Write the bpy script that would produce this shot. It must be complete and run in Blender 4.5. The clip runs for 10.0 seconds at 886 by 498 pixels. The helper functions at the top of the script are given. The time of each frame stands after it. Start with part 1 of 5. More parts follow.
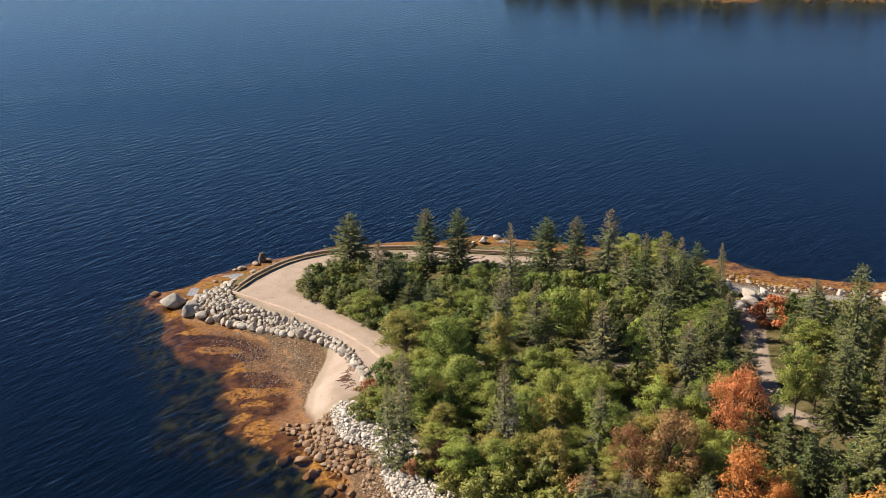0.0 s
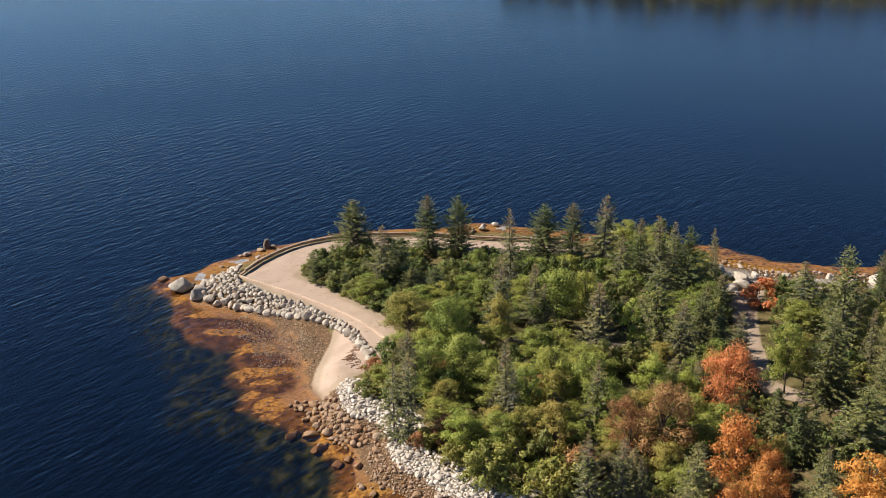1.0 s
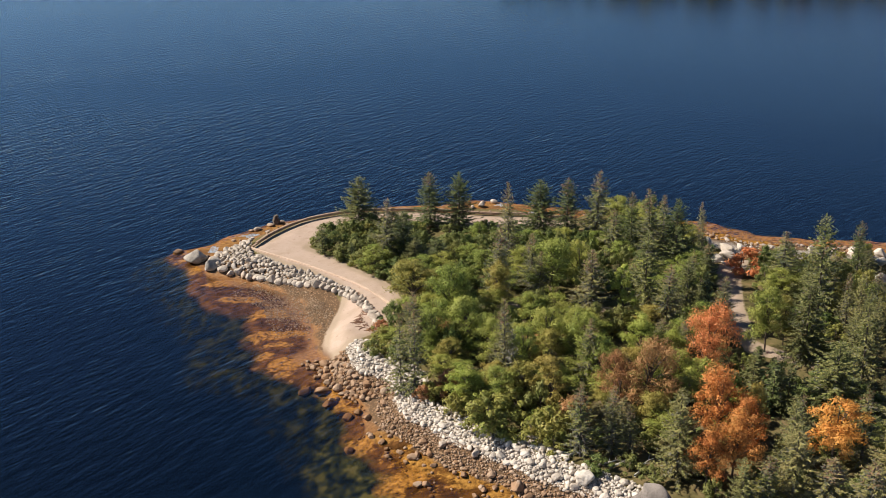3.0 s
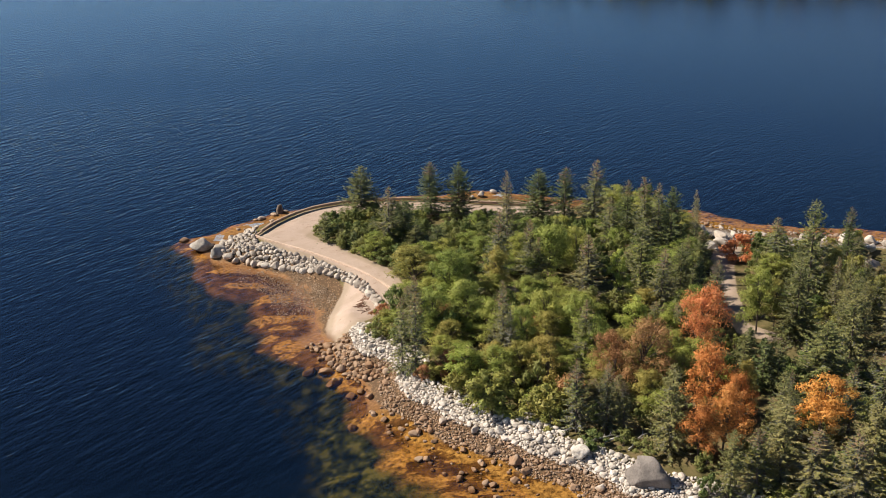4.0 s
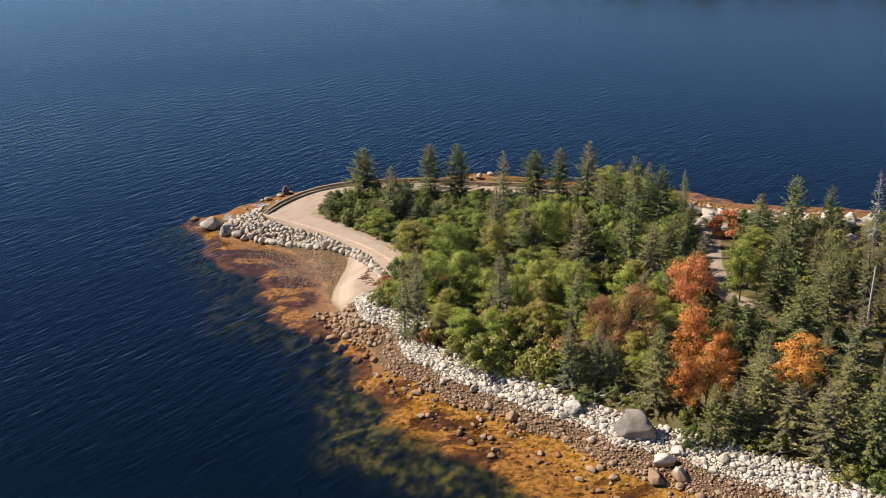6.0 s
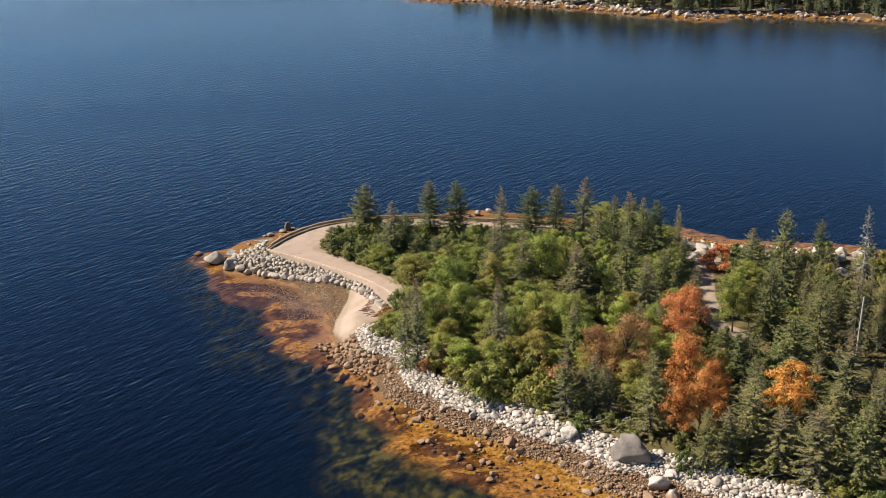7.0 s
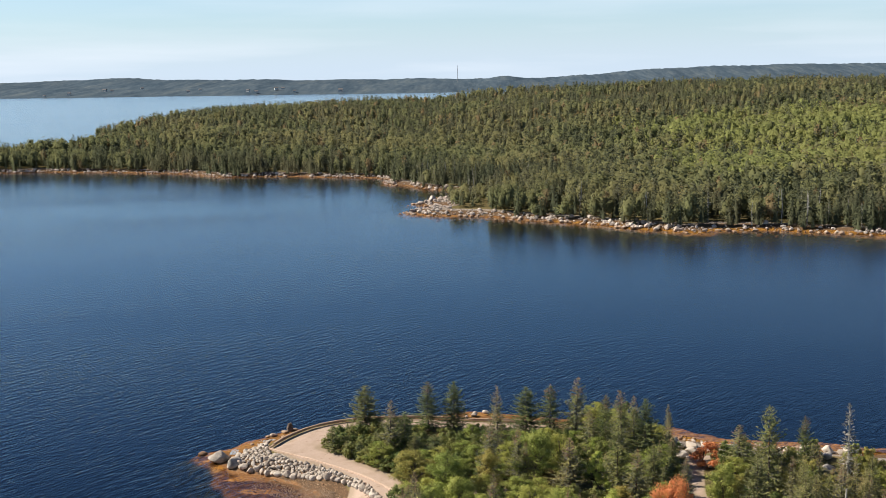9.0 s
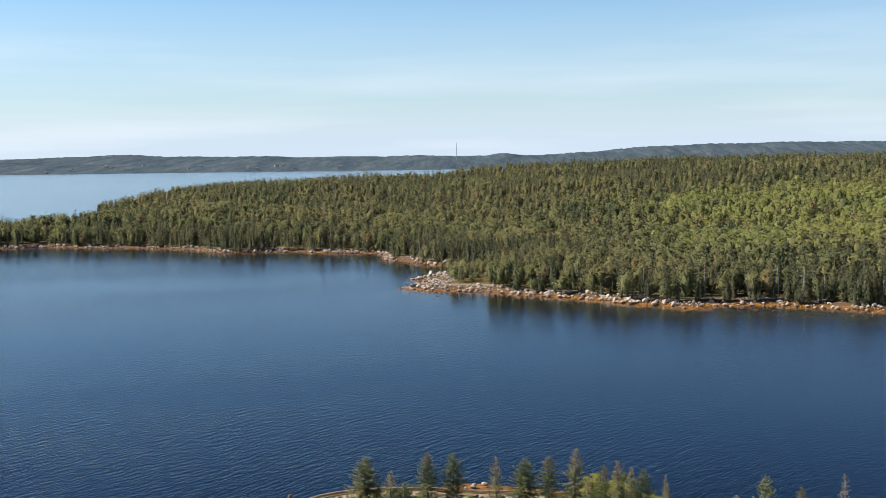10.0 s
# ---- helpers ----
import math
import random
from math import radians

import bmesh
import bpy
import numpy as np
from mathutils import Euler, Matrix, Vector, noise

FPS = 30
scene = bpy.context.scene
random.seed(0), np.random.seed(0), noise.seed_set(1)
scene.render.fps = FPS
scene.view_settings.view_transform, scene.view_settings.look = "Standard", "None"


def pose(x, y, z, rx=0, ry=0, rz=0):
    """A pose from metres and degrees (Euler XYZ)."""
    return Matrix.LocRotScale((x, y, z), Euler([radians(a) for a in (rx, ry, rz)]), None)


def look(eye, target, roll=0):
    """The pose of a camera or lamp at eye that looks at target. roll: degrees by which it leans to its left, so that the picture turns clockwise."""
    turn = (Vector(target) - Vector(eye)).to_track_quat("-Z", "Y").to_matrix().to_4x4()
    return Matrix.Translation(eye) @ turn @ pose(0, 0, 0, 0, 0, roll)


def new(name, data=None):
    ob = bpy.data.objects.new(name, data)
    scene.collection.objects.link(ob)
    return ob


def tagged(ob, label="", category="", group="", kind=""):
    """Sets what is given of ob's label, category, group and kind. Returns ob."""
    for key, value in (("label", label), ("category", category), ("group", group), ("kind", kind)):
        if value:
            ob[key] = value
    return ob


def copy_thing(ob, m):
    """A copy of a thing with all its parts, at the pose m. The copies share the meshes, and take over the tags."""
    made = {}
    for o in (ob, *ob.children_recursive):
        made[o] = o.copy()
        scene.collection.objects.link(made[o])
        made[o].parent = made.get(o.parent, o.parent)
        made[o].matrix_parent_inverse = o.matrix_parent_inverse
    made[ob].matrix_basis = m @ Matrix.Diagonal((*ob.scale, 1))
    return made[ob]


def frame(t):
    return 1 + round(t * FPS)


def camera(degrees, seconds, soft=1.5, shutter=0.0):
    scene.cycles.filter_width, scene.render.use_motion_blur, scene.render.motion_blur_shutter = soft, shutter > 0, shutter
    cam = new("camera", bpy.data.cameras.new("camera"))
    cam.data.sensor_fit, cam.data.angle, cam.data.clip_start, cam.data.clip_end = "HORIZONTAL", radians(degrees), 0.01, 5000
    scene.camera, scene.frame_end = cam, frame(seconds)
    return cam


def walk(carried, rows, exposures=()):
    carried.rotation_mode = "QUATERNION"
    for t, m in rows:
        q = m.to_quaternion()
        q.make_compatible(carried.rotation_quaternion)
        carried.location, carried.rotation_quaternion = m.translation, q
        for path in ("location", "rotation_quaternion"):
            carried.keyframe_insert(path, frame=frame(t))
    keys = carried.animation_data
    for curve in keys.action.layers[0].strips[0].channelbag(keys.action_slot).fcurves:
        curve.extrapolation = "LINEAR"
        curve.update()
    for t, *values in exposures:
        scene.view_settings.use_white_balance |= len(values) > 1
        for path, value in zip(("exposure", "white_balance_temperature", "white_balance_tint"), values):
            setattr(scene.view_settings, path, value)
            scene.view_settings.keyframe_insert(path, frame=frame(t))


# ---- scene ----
cam = camera(41.7, 10.0, soft=0.6)
PATH = [
    (0, (0.791, 9.356, 49.050), (-3.894, 102.790, 13.721), -0.83),
    (0.5, (0.440, 7.445, 49.079), (-3.928, 100.848, 13.626), -0.81),
    (1, (0.239, 5.569, 49.131), (-3.947, 98.937, 13.564), -0.77),
    (1.5, (0.060, 3.702, 49.233), (-3.996, 97.009, 13.495), -0.76),
    (2, (-0.119, 1.817, 49.372), (-3.998, 95.073, 13.478), -0.69),
    (2.5, (-0.081, 0.048, 49.427), (-3.976, 93.257, 13.415), -0.70),
    (4, (0.144, -4.934, 49.151), (-3.817, 88.246, 13.070), -0.80),
    (4.5, (0.092, -6.572, 49.175), (-3.791, 86.573, 12.997), -0.79),
    (5, (0.050, -8.270, 49.192), (-3.758, 84.854, 12.951), -0.78),
    (5.5, (0.140, -9.822, 49.136), (-3.676, 83.284, 12.850), -0.83),
    (5.7, (0.149, -10.472, 49.128), (-3.653, 82.626, 12.820), -0.84),
    (6.1, (0.151, -11.687, 49.096), (-3.592, 81.413, 12.788), -0.85),
    (6.4, (0.153, -12.599, 49.072), (-3.546, 80.522, 12.813), -0.86),
    (6.6, (0.154, -13.207, 49.056), (-3.522, 80.085, 13.237), -0.86),
    (6.8, (0.155, -13.815, 49.040), (-3.509, 79.909, 14.366), -0.87),
    (7, (0.123, -14.547, 48.968), (-3.476, 79.876, 16.236), -0.78),
    (7.5, (0.382, -16.118, 48.940), (-3.269, 79.862, 21.109), -0.86),
    (8, (0.527, -17.868, 48.962), (-3.092, 79.423, 26.128), -0.87),
    (8.5, (0.542, -19.467, 48.947), (-2.975, 78.760, 30.535), -0.83),
    (9, (0.551, -21.286, 48.963), (-2.897, 77.540, 34.076), -0.81),
    (9.5, (0.506, -22.834, 48.894), (-2.833, 76.434, 37.283), -0.74),
    (10, (0.528, -24.237, 48.848), (-2.756, 75.356, 40.461), -0.73),
]
walk(cam, [(t, look(eye, target, roll)) for t, eye, target, roll in PATH])

# ---- light ----
SUN_ELEVATION = radians(41)
SUN_FROM = Vector((-1.0, 0.1, 0)).normalized()
world = bpy.data.worlds.new("sky")
scene.world = world
world.use_nodes = True
wn, wl = world.node_tree.nodes, world.node_tree.links
wn.clear()
sky = wn.new("ShaderNodeTexSky")
sky.sky_type, sky.sun_disc = "NISHITA", False
sky.sun_elevation, sky.sun_rotation = SUN_ELEVATION, math.atan2(SUN_FROM.x, SUN_FROM.y)
sky.air_density, sky.dust_density, sky.ozone_density = 1.0, 0.25, 2.5
wcoord, wmap, wnoise = wn.new("ShaderNodeTexCoord"), wn.new("ShaderNodeMapping"), wn.new("ShaderNodeTexNoise")
wmap.inputs["Scale"].default_value = (1.1, 1.1, 13)
wnoise.inputs["Scale"].default_value, wnoise.inputs["Detail"].default_value, wnoise.inputs["Roughness"].default_value = 2.2, 7, 0.5
wsep, whaze = wn.new("ShaderNodeSeparateXYZ"), wn.new("ShaderNodeValToRGB")
whaze.color_ramp.interpolation = "EASE"
whaze.color_ramp.elements.new(0.05)
for e, (at, v) in zip(whaze.color_ramp.elements, ((0.0, 0.85), (0.05, 0.42), (0.16, 0.0))):
    e.position, e.color = at, (v, v, v, 1)
wramp = wn.new("ShaderNodeValToRGB")
wramp.color_ramp.elements[0].position, wramp.color_ramp.elements[1].position = 0.47, 0.74
wramp.color_ramp.elements[1].color = (0.8, 0.8, 0.8, 1)
wthin, wblue, wmix, wback, wout = wn.new("ShaderNodeMath"), wn.new("ShaderNodeMixRGB"), wn.new("ShaderNodeMixRGB"), wn.new("ShaderNodeBackground"), wn.new("ShaderNodeOutputWorld")
wthin.operation = "MULTIPLY"
wblue.inputs[2].default_value = (4.3, 5.2, 6.4, 1)
wmix.inputs[2].default_value = (6.0, 6.4, 7.0, 1)
wback.inputs["Strength"].default_value = 0.09
wl.new(wcoord.outputs["Generated"], wmap.inputs[0])
wl.new(wcoord.outputs["Generated"], wsep.inputs[0])
wl.new(wsep.outputs[2], whaze.inputs[0])
wl.new(wmap.outputs[0], wnoise.inputs["Vector"])
wl.new(wnoise.outputs[0], wramp.inputs[0])
wl.new(wramp.outputs[0], wthin.inputs[0])
wl.new(whaze.outputs[0], wthin.inputs[1])
wl.new(whaze.outputs[0], wblue.inputs[0])
wtint = wn.new("ShaderNodeMixRGB")
wtint.blend_type = "MULTIPLY"
wtint.inputs[0].default_value = 1.0
wdeep = wn.new("ShaderNodeValToRGB")
wdeep.color_ramp.elements.new(0.12)
wdeep.color_ramp.elements.new(0.3)
for e, (at, c) in zip(wdeep.color_ramp.elements, ((0.0, (0.60, 0.72, 0.80)), (0.12, (0.62, 0.78, 0.91)), (0.3, (0.37, 0.49, 0.63)), (1.0, (0.14, 0.22, 0.33)))):
    e.position, e.color = at, (*c, 1)
wl.new(wsep.outputs[2], wdeep.inputs[0])
wl.new(wdeep.outputs[0], wtint.inputs[2])
wl.new(sky.outputs[0], wtint.inputs[1])
wl.new(wtint.outputs[0], wblue.inputs[1])
wl.new(wthin.outputs[0], wmix.inputs[0])
wl.new(wblue.outputs[0], wmix.inputs[1])
wl.new(wmix.outputs[0], wback.inputs[0])
wl.new(wback.outputs[0], wout.inputs[0])
sun_data = bpy.data.lights.new("sun", "SUN")
sun_data.energy, sun_data.angle, sun_data.color = 5.0, radians(0.53), (1.0, 0.91, 0.77)
sun_at = SUN_FROM * math.cos(SUN_ELEVATION) + Vector((0, 0, math.sin(SUN_ELEVATION)))
sun = new("sun", sun_data)
sun.matrix_world = look(sun_at * 300, (0, 0, 0))
scene.view_settings.exposure = 0.81


# ---- materials ----
class Nodes:
    """A small builder for node materials."""

    def __init__(self, name, rough=0.8, spec=0.3):
        self.mat = bpy.data.materials.new(name)
        self.mat.use_nodes = True
        self.n, self.l = self.mat.node_tree.nodes, self.mat.node_tree.links
        self.bsdf, self.out = self.n["Principled BSDF"], self.n["Material Output"]
        self.bsdf.inputs["Roughness"].default_value = rough
        self.bsdf.inputs["Specular IOR Level"].default_value = spec
        self.place = self.n.new("ShaderNodeNewGeometry").outputs["Position"]

    def put(self, socket, value):
        if hasattr(value, "is_output"):
            self.l.new(value, socket)
        else:
            socket.default_value = value

    def noise(self, scale, detail=4, rough=0.55, stretch=None, turn=0, shift=(0, 0, 0), vector=None):
        t = self.n.new("ShaderNodeTexNoise")
        t.inputs["Scale"].default_value, t.inputs["Detail"].default_value, t.inputs["Roughness"].default_value = scale, detail, rough
        m = self.n.new("ShaderNodeMapping")
        m.vector_type = "TEXTURE"
        m.inputs["Location"].default_value = shift
        m.inputs["Rotation"].default_value = (0, 0, turn)
        m.inputs["Scale"].default_value = stretch or (1, 1, 1)
        self.l.new(vector or self.place, m.inputs[0])
        self.l.new(m.outputs[0], t.inputs["Vector"])
        return t.outputs[0]

    def cells(self, scale, feature="F1", out=0):
        t = self.n.new("ShaderNodeTexVoronoi")
        t.feature = feature
        t.inputs["Scale"].default_value = scale
        self.l.new(self.place, t.inputs["Vector"])
        return t.outputs[out]

    def ramp(self, value, *stops):
        r = self.n.new("ShaderNodeValToRGB")
        while len(r.color_ramp.elements) < len(stops):
            r.color_ramp.elements.new(0.5)
        for e, (at, c) in zip(r.color_ramp.elements, stops):
            e.position, e.color = at, (*(c if isinstance(c, tuple) else (c, c, c)), 1)
        self.l.new(value, r.inputs[0])
        return r.outputs[0]

    def mix(self, fac, a, b, kind="MIX"):
        m = self.n.new("ShaderNodeMixRGB")
        m.blend_type = kind
        for socket, value in zip(m.inputs, (fac, a, b)):
            self.put(socket, (*value, 1) if isinstance(value, tuple) and len(value) == 3 else value)
        return m.outputs[0]

    def maths(self, kind, a, b=0.0, clamp=False):
        m = self.n.new("ShaderNodeMath")
        m.operation, m.use_clamp = kind, clamp
        self.put(m.inputs[0], a)
        self.put(m.inputs[1], b)
        return m.outputs[0]

    def height(self):
        s = self.n.new("ShaderNodeSeparateXYZ")
        self.l.new(self.place, s.inputs[0])
        return s.outputs[2]

    def attribute(self, name):
        a = self.n.new("ShaderNodeAttribute")
        a.attribute_name = name
        return a.outputs["Fac"]

    def span(self, value, low, high):
        m = self.n.new("ShaderNodeMapRange")
        m.interpolation_type = "SMOOTHSTEP"
        self.put(m.inputs[0], value)
        m.inputs[1].default_value, m.inputs[2].default_value = low, high
        return m.outputs[0]

    def random_object(self):
        return self.n.new("ShaderNodeObjectInfo").outputs["Random"]

    def random_island(self):
        return self.n.new("ShaderNodeNewGeometry").outputs["Random Per Island"]

    def bump(self, value, strength=0.4, distance=0.05):
        b = self.n.new("ShaderNodeBump")
        b.inputs["Strength"].default_value, b.inputs["Distance"].default_value = strength, distance
        self.l.new(value, b.inputs["Height"])
        self.l.new(b.outputs[0], self.bsdf.inputs["Normal"])
        return b.outputs[0]

    def done(self, color):
        self.put(self.bsdf.inputs["Base Color"], (*color, 1) if isinstance(color, tuple) else color)
        return self.mat


def leaf_material(name, dark, light, other, see_through=0.25, object_shift=0.5):
    m = Nodes(name, 0.6, 0.25)
    c = m.mix(m.random_island(), dark, light)
    c = m.mix(m.maths("MULTIPLY", m.span(m.random_object(), 0.2, 1.0), object_shift), c, other)
    c = m.mix(m.span(m.noise(0.9, 3), 0.45, 0.7), c, m.mix(1.0, c, (0.62, 0.72, 0.62), "MULTIPLY"))
    m.done(c)
    t, x = m.n.new("ShaderNodeBsdfTranslucent"), m.n.new("ShaderNodeMixShader")
    m.l.new(c, t.inputs[0])
    x.inputs[0].default_value = see_through
    m.l.new(m.bsdf.outputs[0], x.inputs[1])
    m.l.new(t.outputs[0], x.inputs[2])
    m.l.new(x.outputs[0], m.out.inputs[0])
    return m.mat


MAT = {}
MAT["spruce"] = leaf_material("spruce_needles", (0.080, 0.092, 0.034), (0.32, 0.305, 0.105), (0.34, 0.27, 0.115), 0.15, 0.5)
MAT["spruce_dark"] = leaf_material("dark_spruce_needles", (0.052, 0.068, 0.026), (0.18, 0.195, 0.066), (0.21, 0.185, 0.072), 0.15, 0.5)
MAT["spruce_grey"] = leaf_material("lichen_grey_needles", (0.091, 0.087, 0.072), (0.228, 0.213, 0.181), (0.148, 0.14, 0.102), 0.1, 0.6)
MAT["spruce_brown"] = leaf_material("cone_brown_tips", (0.14, 0.078, 0.051), (0.38, 0.216, 0.128), (0.239, 0.167, 0.102), 0.1, 0.4)
MAT["leaf_green"] = leaf_material("green_leaves", (0.108, 0.140, 0.032), (0.385, 0.43, 0.094), (0.43, 0.39, 0.092), 0.25, 0.6)
MAT["leaf_lime"] = leaf_material("lime_leaves", (0.205, 0.235, 0.043), (0.479, 0.515, 0.116), (0.456, 0.47, 0.102), 0.3, 0.3)
MAT["leaf_olive"] = leaf_material("olive_leaves", (0.20, 0.18, 0.045), (0.40, 0.345, 0.09), (0.40, 0.29, 0.08), 0.25, 0.6)
MAT["leaf_heath"] = leaf_material("yellow_green_heath", (0.10, 0.115, 0.03), (0.32, 0.335, 0.078), (0.37, 0.29, 0.075), 0.25, 0.6)
MAT["leaf_rust"] = leaf_material("rust_leaves", (0.26, 0.10, 0.05), (0.50, 0.215, 0.105), (0.38, 0.27, 0.10), 0.25, 0.5)
MAT["leaf_red"] = leaf_material("orange_red_leaves", (0.44, 0.135, 0.055), (0.75, 0.29, 0.12), (0.68, 0.28, 0.10), 0.3, 0.4)
MAT["leaf_orange"] = leaf_material("orange_leaves", (0.40, 0.14, 0.04), (0.70, 0.29, 0.085), (0.64, 0.32, 0.085), 0.25, 0.4)
MAT["leaf_yellow"] = leaf_material("amber_leaves", (0.50, 0.175, 0.048), (0.78, 0.33, 0.085), (0.72, 0.43, 0.10), 0.3, 0.4)
MAT["shrub"] = leaf_material("shrub_leaves", (0.065, 0.095, 0.030), (0.21, 0.245, 0.066), (0.27, 0.25, 0.08), 0.25, 0.6)


def bark(name, a, b):
    m = Nodes(name, 0.9, 0.15)
    g = m.noise(6, 5, 0.6, (1, 1, 4))
    m.bump(g, 0.6, 0.03)
    return m.done(m.ramp(g, (0.3, a), (0.7, b)))


MAT["bark"] = bark("spruce_bark", (0.06, 0.045, 0.035), (0.20, 0.16, 0.13))
MAT["dead_wood"] = bark("weathered_grey_wood", (0.24, 0.22, 0.19), (0.48, 0.45, 0.40))


def granite(name, pale, dark, stained=True, tide=(0.95, 1.4)):
    m = Nodes(name, 0.8, 0.3)
    speck = m.noise(9, 6, 0.7)
    patch = m.noise(0.9, 4)
    c = m.mix(m.span(patch, 0.35, 0.72), pale, dark)
    c = m.mix(m.span(speck, 0.45, 0.72), c, m.mix(1.0, c, (0.62, 0.58, 0.55), "MULTIPLY"))
    c = m.mix(m.maths("MULTIPLY", m.random_island(), 0.7), c, m.mix(1.0, c, (0.6, 0.56, 0.52), "MULTIPLY"))
    c = m.mix(m.maths("MULTIPLY", m.random_object(), 0.6), c, m.mix(1.0, c, (0.62, 0.55, 0.49), "MULTIPLY"))
    if stained:
        # rockweed and tannin stain below the high-water mark
        level = m.maths("ADD", m.height(), m.maths("MULTIPLY", m.maths("SUBTRACT", m.noise(0.5, 3), 0.5), 0.9))
        weed = m.mix(m.noise(2.3, 4), (0.10, 0.05, 0.024), (0.34, 0.19, 0.095))
        weed = m.mix(m.maths("MULTIPLY", m.random_island(), 0.75), weed, m.mix(0.5, c, (0.36, 0.23, 0.13)))
        c = m.mix(m.maths("SUBTRACT", 1.0, m.span(level, *tide)), c, weed)
        c = m.mix(m.maths("SUBTRACT", 1.0, m.span(level, -0.05, 0.2)), c, (0.13, 0.06, 0.02))
    m.bump(m.noise(5, 6, 0.65), 0.5, 0.04)
    return m.done(c)


MAT["granite"] = granite("pale_granite", (0.64, 0.585, 0.525), (0.43, 0.385, 0.335), True, (1.15, 1.6))
MAT["armour"] = granite("bleached_granite", (0.68, 0.62, 0.55), (0.48, 0.43, 0.375), True, (0.15, 0.55))
MAT["far_rock"] = granite("far_granite", (0.60, 0.54, 0.48), (0.42, 0.36, 0.32), True, (0.3, 0.75))
MAT["tip_granite"] = granite("lichened_granite", (0.46, 0.42, 0.37), (0.22, 0.20, 0.175), True, (-0.1, 0.45))
MAT["pebble"] = granite("pebble", (0.40, 0.30, 0.21), (0.22, 0.15, 0.10), False)
MAT["granite_grey"] = granite("grey_granite", (0.27, 0.24, 0.22), (0.14, 0.125, 0.115), False)


def timber(name, a, b):
    m = Nodes(name, 0.85, 0.2)
    g = m.noise(7, 5, 0.6, (2, 2, 0.4))
    c = m.ramp(g, (0.3, a), (0.7, b))
    c = m.mix(m.maths("MULTIPLY", m.random_object(), 0.4), c, m.mix(1.0, c, (0.65, 0.62, 0.6), "MULTIPLY"))
    m.bump(g, 0.5, 0.02)
    return m.done(c)


MAT["timber"] = timber("weathered_timber", (0.22, 0.15, 0.10), (0.40, 0.29, 0.21))
MAT["kerb_timber"] = timber("pinkish_timber", (0.40, 0.29, 0.22), (0.58, 0.44, 0.34))


def ground_material():
    m = Nodes("ground", 1.0, 0.0)
    z = m.height()
    wob = m.maths("MULTIPLY", m.maths("SUBTRACT", m.noise(0.35, 5), 0.5), 1.0)
    # forest floor
    floor = m.ramp(m.noise(0.7, 6, 0.65), (0.3, (0.05, 0.045, 0.02)), (0.5, (0.12, 0.10, 0.045)), (0.72, (0.20, 0.14, 0.08)))
    # crushed pink granite and beach sand
    grit = m.ramp(m.noise(14, 6, 0.7), (0.3, (0.32, 0.24, 0.19)), (0.7, (0.45, 0.35, 0.285)))
    grit = m.mix(m.span(m.noise(0.5, 5, 0.6), 0.42, 0.75), grit, (0.33, 0.25, 0.19))
    grit = m.mix(m.span(m.noise(1.9, 5, 0.7, (1, 1, 1), 0, (7, 3, 0)), 0.60, 0.68), grit, (0.26, 0.175, 0.13))
    # pebbles of the shore
    peb = m.ramp(m.cells(4.5, "F1", 1), (0.0, (0.09, 0.05, 0.027)), (1.0, (0.27, 0.17, 0.105)))
    peb = m.mix(m.span(m.cells(4.5), 0.28, 0.5), peb, (0.10, 0.065, 0.04))
    pale = m.ramp(m.cells(5.5, "F1", 1), (0.0, (0.30, 0.26, 0.22)), (1.0, (0.52, 0.47, 0.42)))
    pale = m.mix(m.span(m.cells(5.5), 0.3, 0.5), pale, (0.20, 0.17, 0.14))
    shore = m.mix(m.span(m.maths("ADD", z, m.maths("MULTIPLY", wob, 0.8)), 1.2, 1.6), peb, pale)
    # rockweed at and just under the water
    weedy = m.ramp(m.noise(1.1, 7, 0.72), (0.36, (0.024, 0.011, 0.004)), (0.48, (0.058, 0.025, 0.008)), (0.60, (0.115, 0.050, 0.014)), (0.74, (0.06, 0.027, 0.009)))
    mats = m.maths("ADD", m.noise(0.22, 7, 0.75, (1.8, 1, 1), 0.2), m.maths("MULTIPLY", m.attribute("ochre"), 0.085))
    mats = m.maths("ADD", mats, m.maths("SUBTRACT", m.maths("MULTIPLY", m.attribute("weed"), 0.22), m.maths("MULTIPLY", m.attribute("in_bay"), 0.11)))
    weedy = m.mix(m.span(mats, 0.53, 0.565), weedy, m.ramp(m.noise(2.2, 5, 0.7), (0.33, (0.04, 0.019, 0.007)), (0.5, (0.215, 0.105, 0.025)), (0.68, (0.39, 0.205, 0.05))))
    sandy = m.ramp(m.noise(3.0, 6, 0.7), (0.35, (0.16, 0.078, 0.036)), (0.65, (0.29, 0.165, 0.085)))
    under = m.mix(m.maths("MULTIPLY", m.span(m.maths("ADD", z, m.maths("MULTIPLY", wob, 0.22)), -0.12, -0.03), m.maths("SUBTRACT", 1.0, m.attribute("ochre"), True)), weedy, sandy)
    # deeper bed: the light that water swallows is painted in as darkness
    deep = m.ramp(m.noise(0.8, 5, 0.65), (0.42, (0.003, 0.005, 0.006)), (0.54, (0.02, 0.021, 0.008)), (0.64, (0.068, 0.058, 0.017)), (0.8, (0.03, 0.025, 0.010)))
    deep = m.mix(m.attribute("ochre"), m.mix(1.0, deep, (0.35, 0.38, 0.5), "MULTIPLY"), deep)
    # blue of the water body itself, laid on the deepest bed
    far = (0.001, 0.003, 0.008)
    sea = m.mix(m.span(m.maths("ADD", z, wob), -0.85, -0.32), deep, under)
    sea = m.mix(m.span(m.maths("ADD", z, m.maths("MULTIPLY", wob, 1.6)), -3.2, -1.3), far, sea)
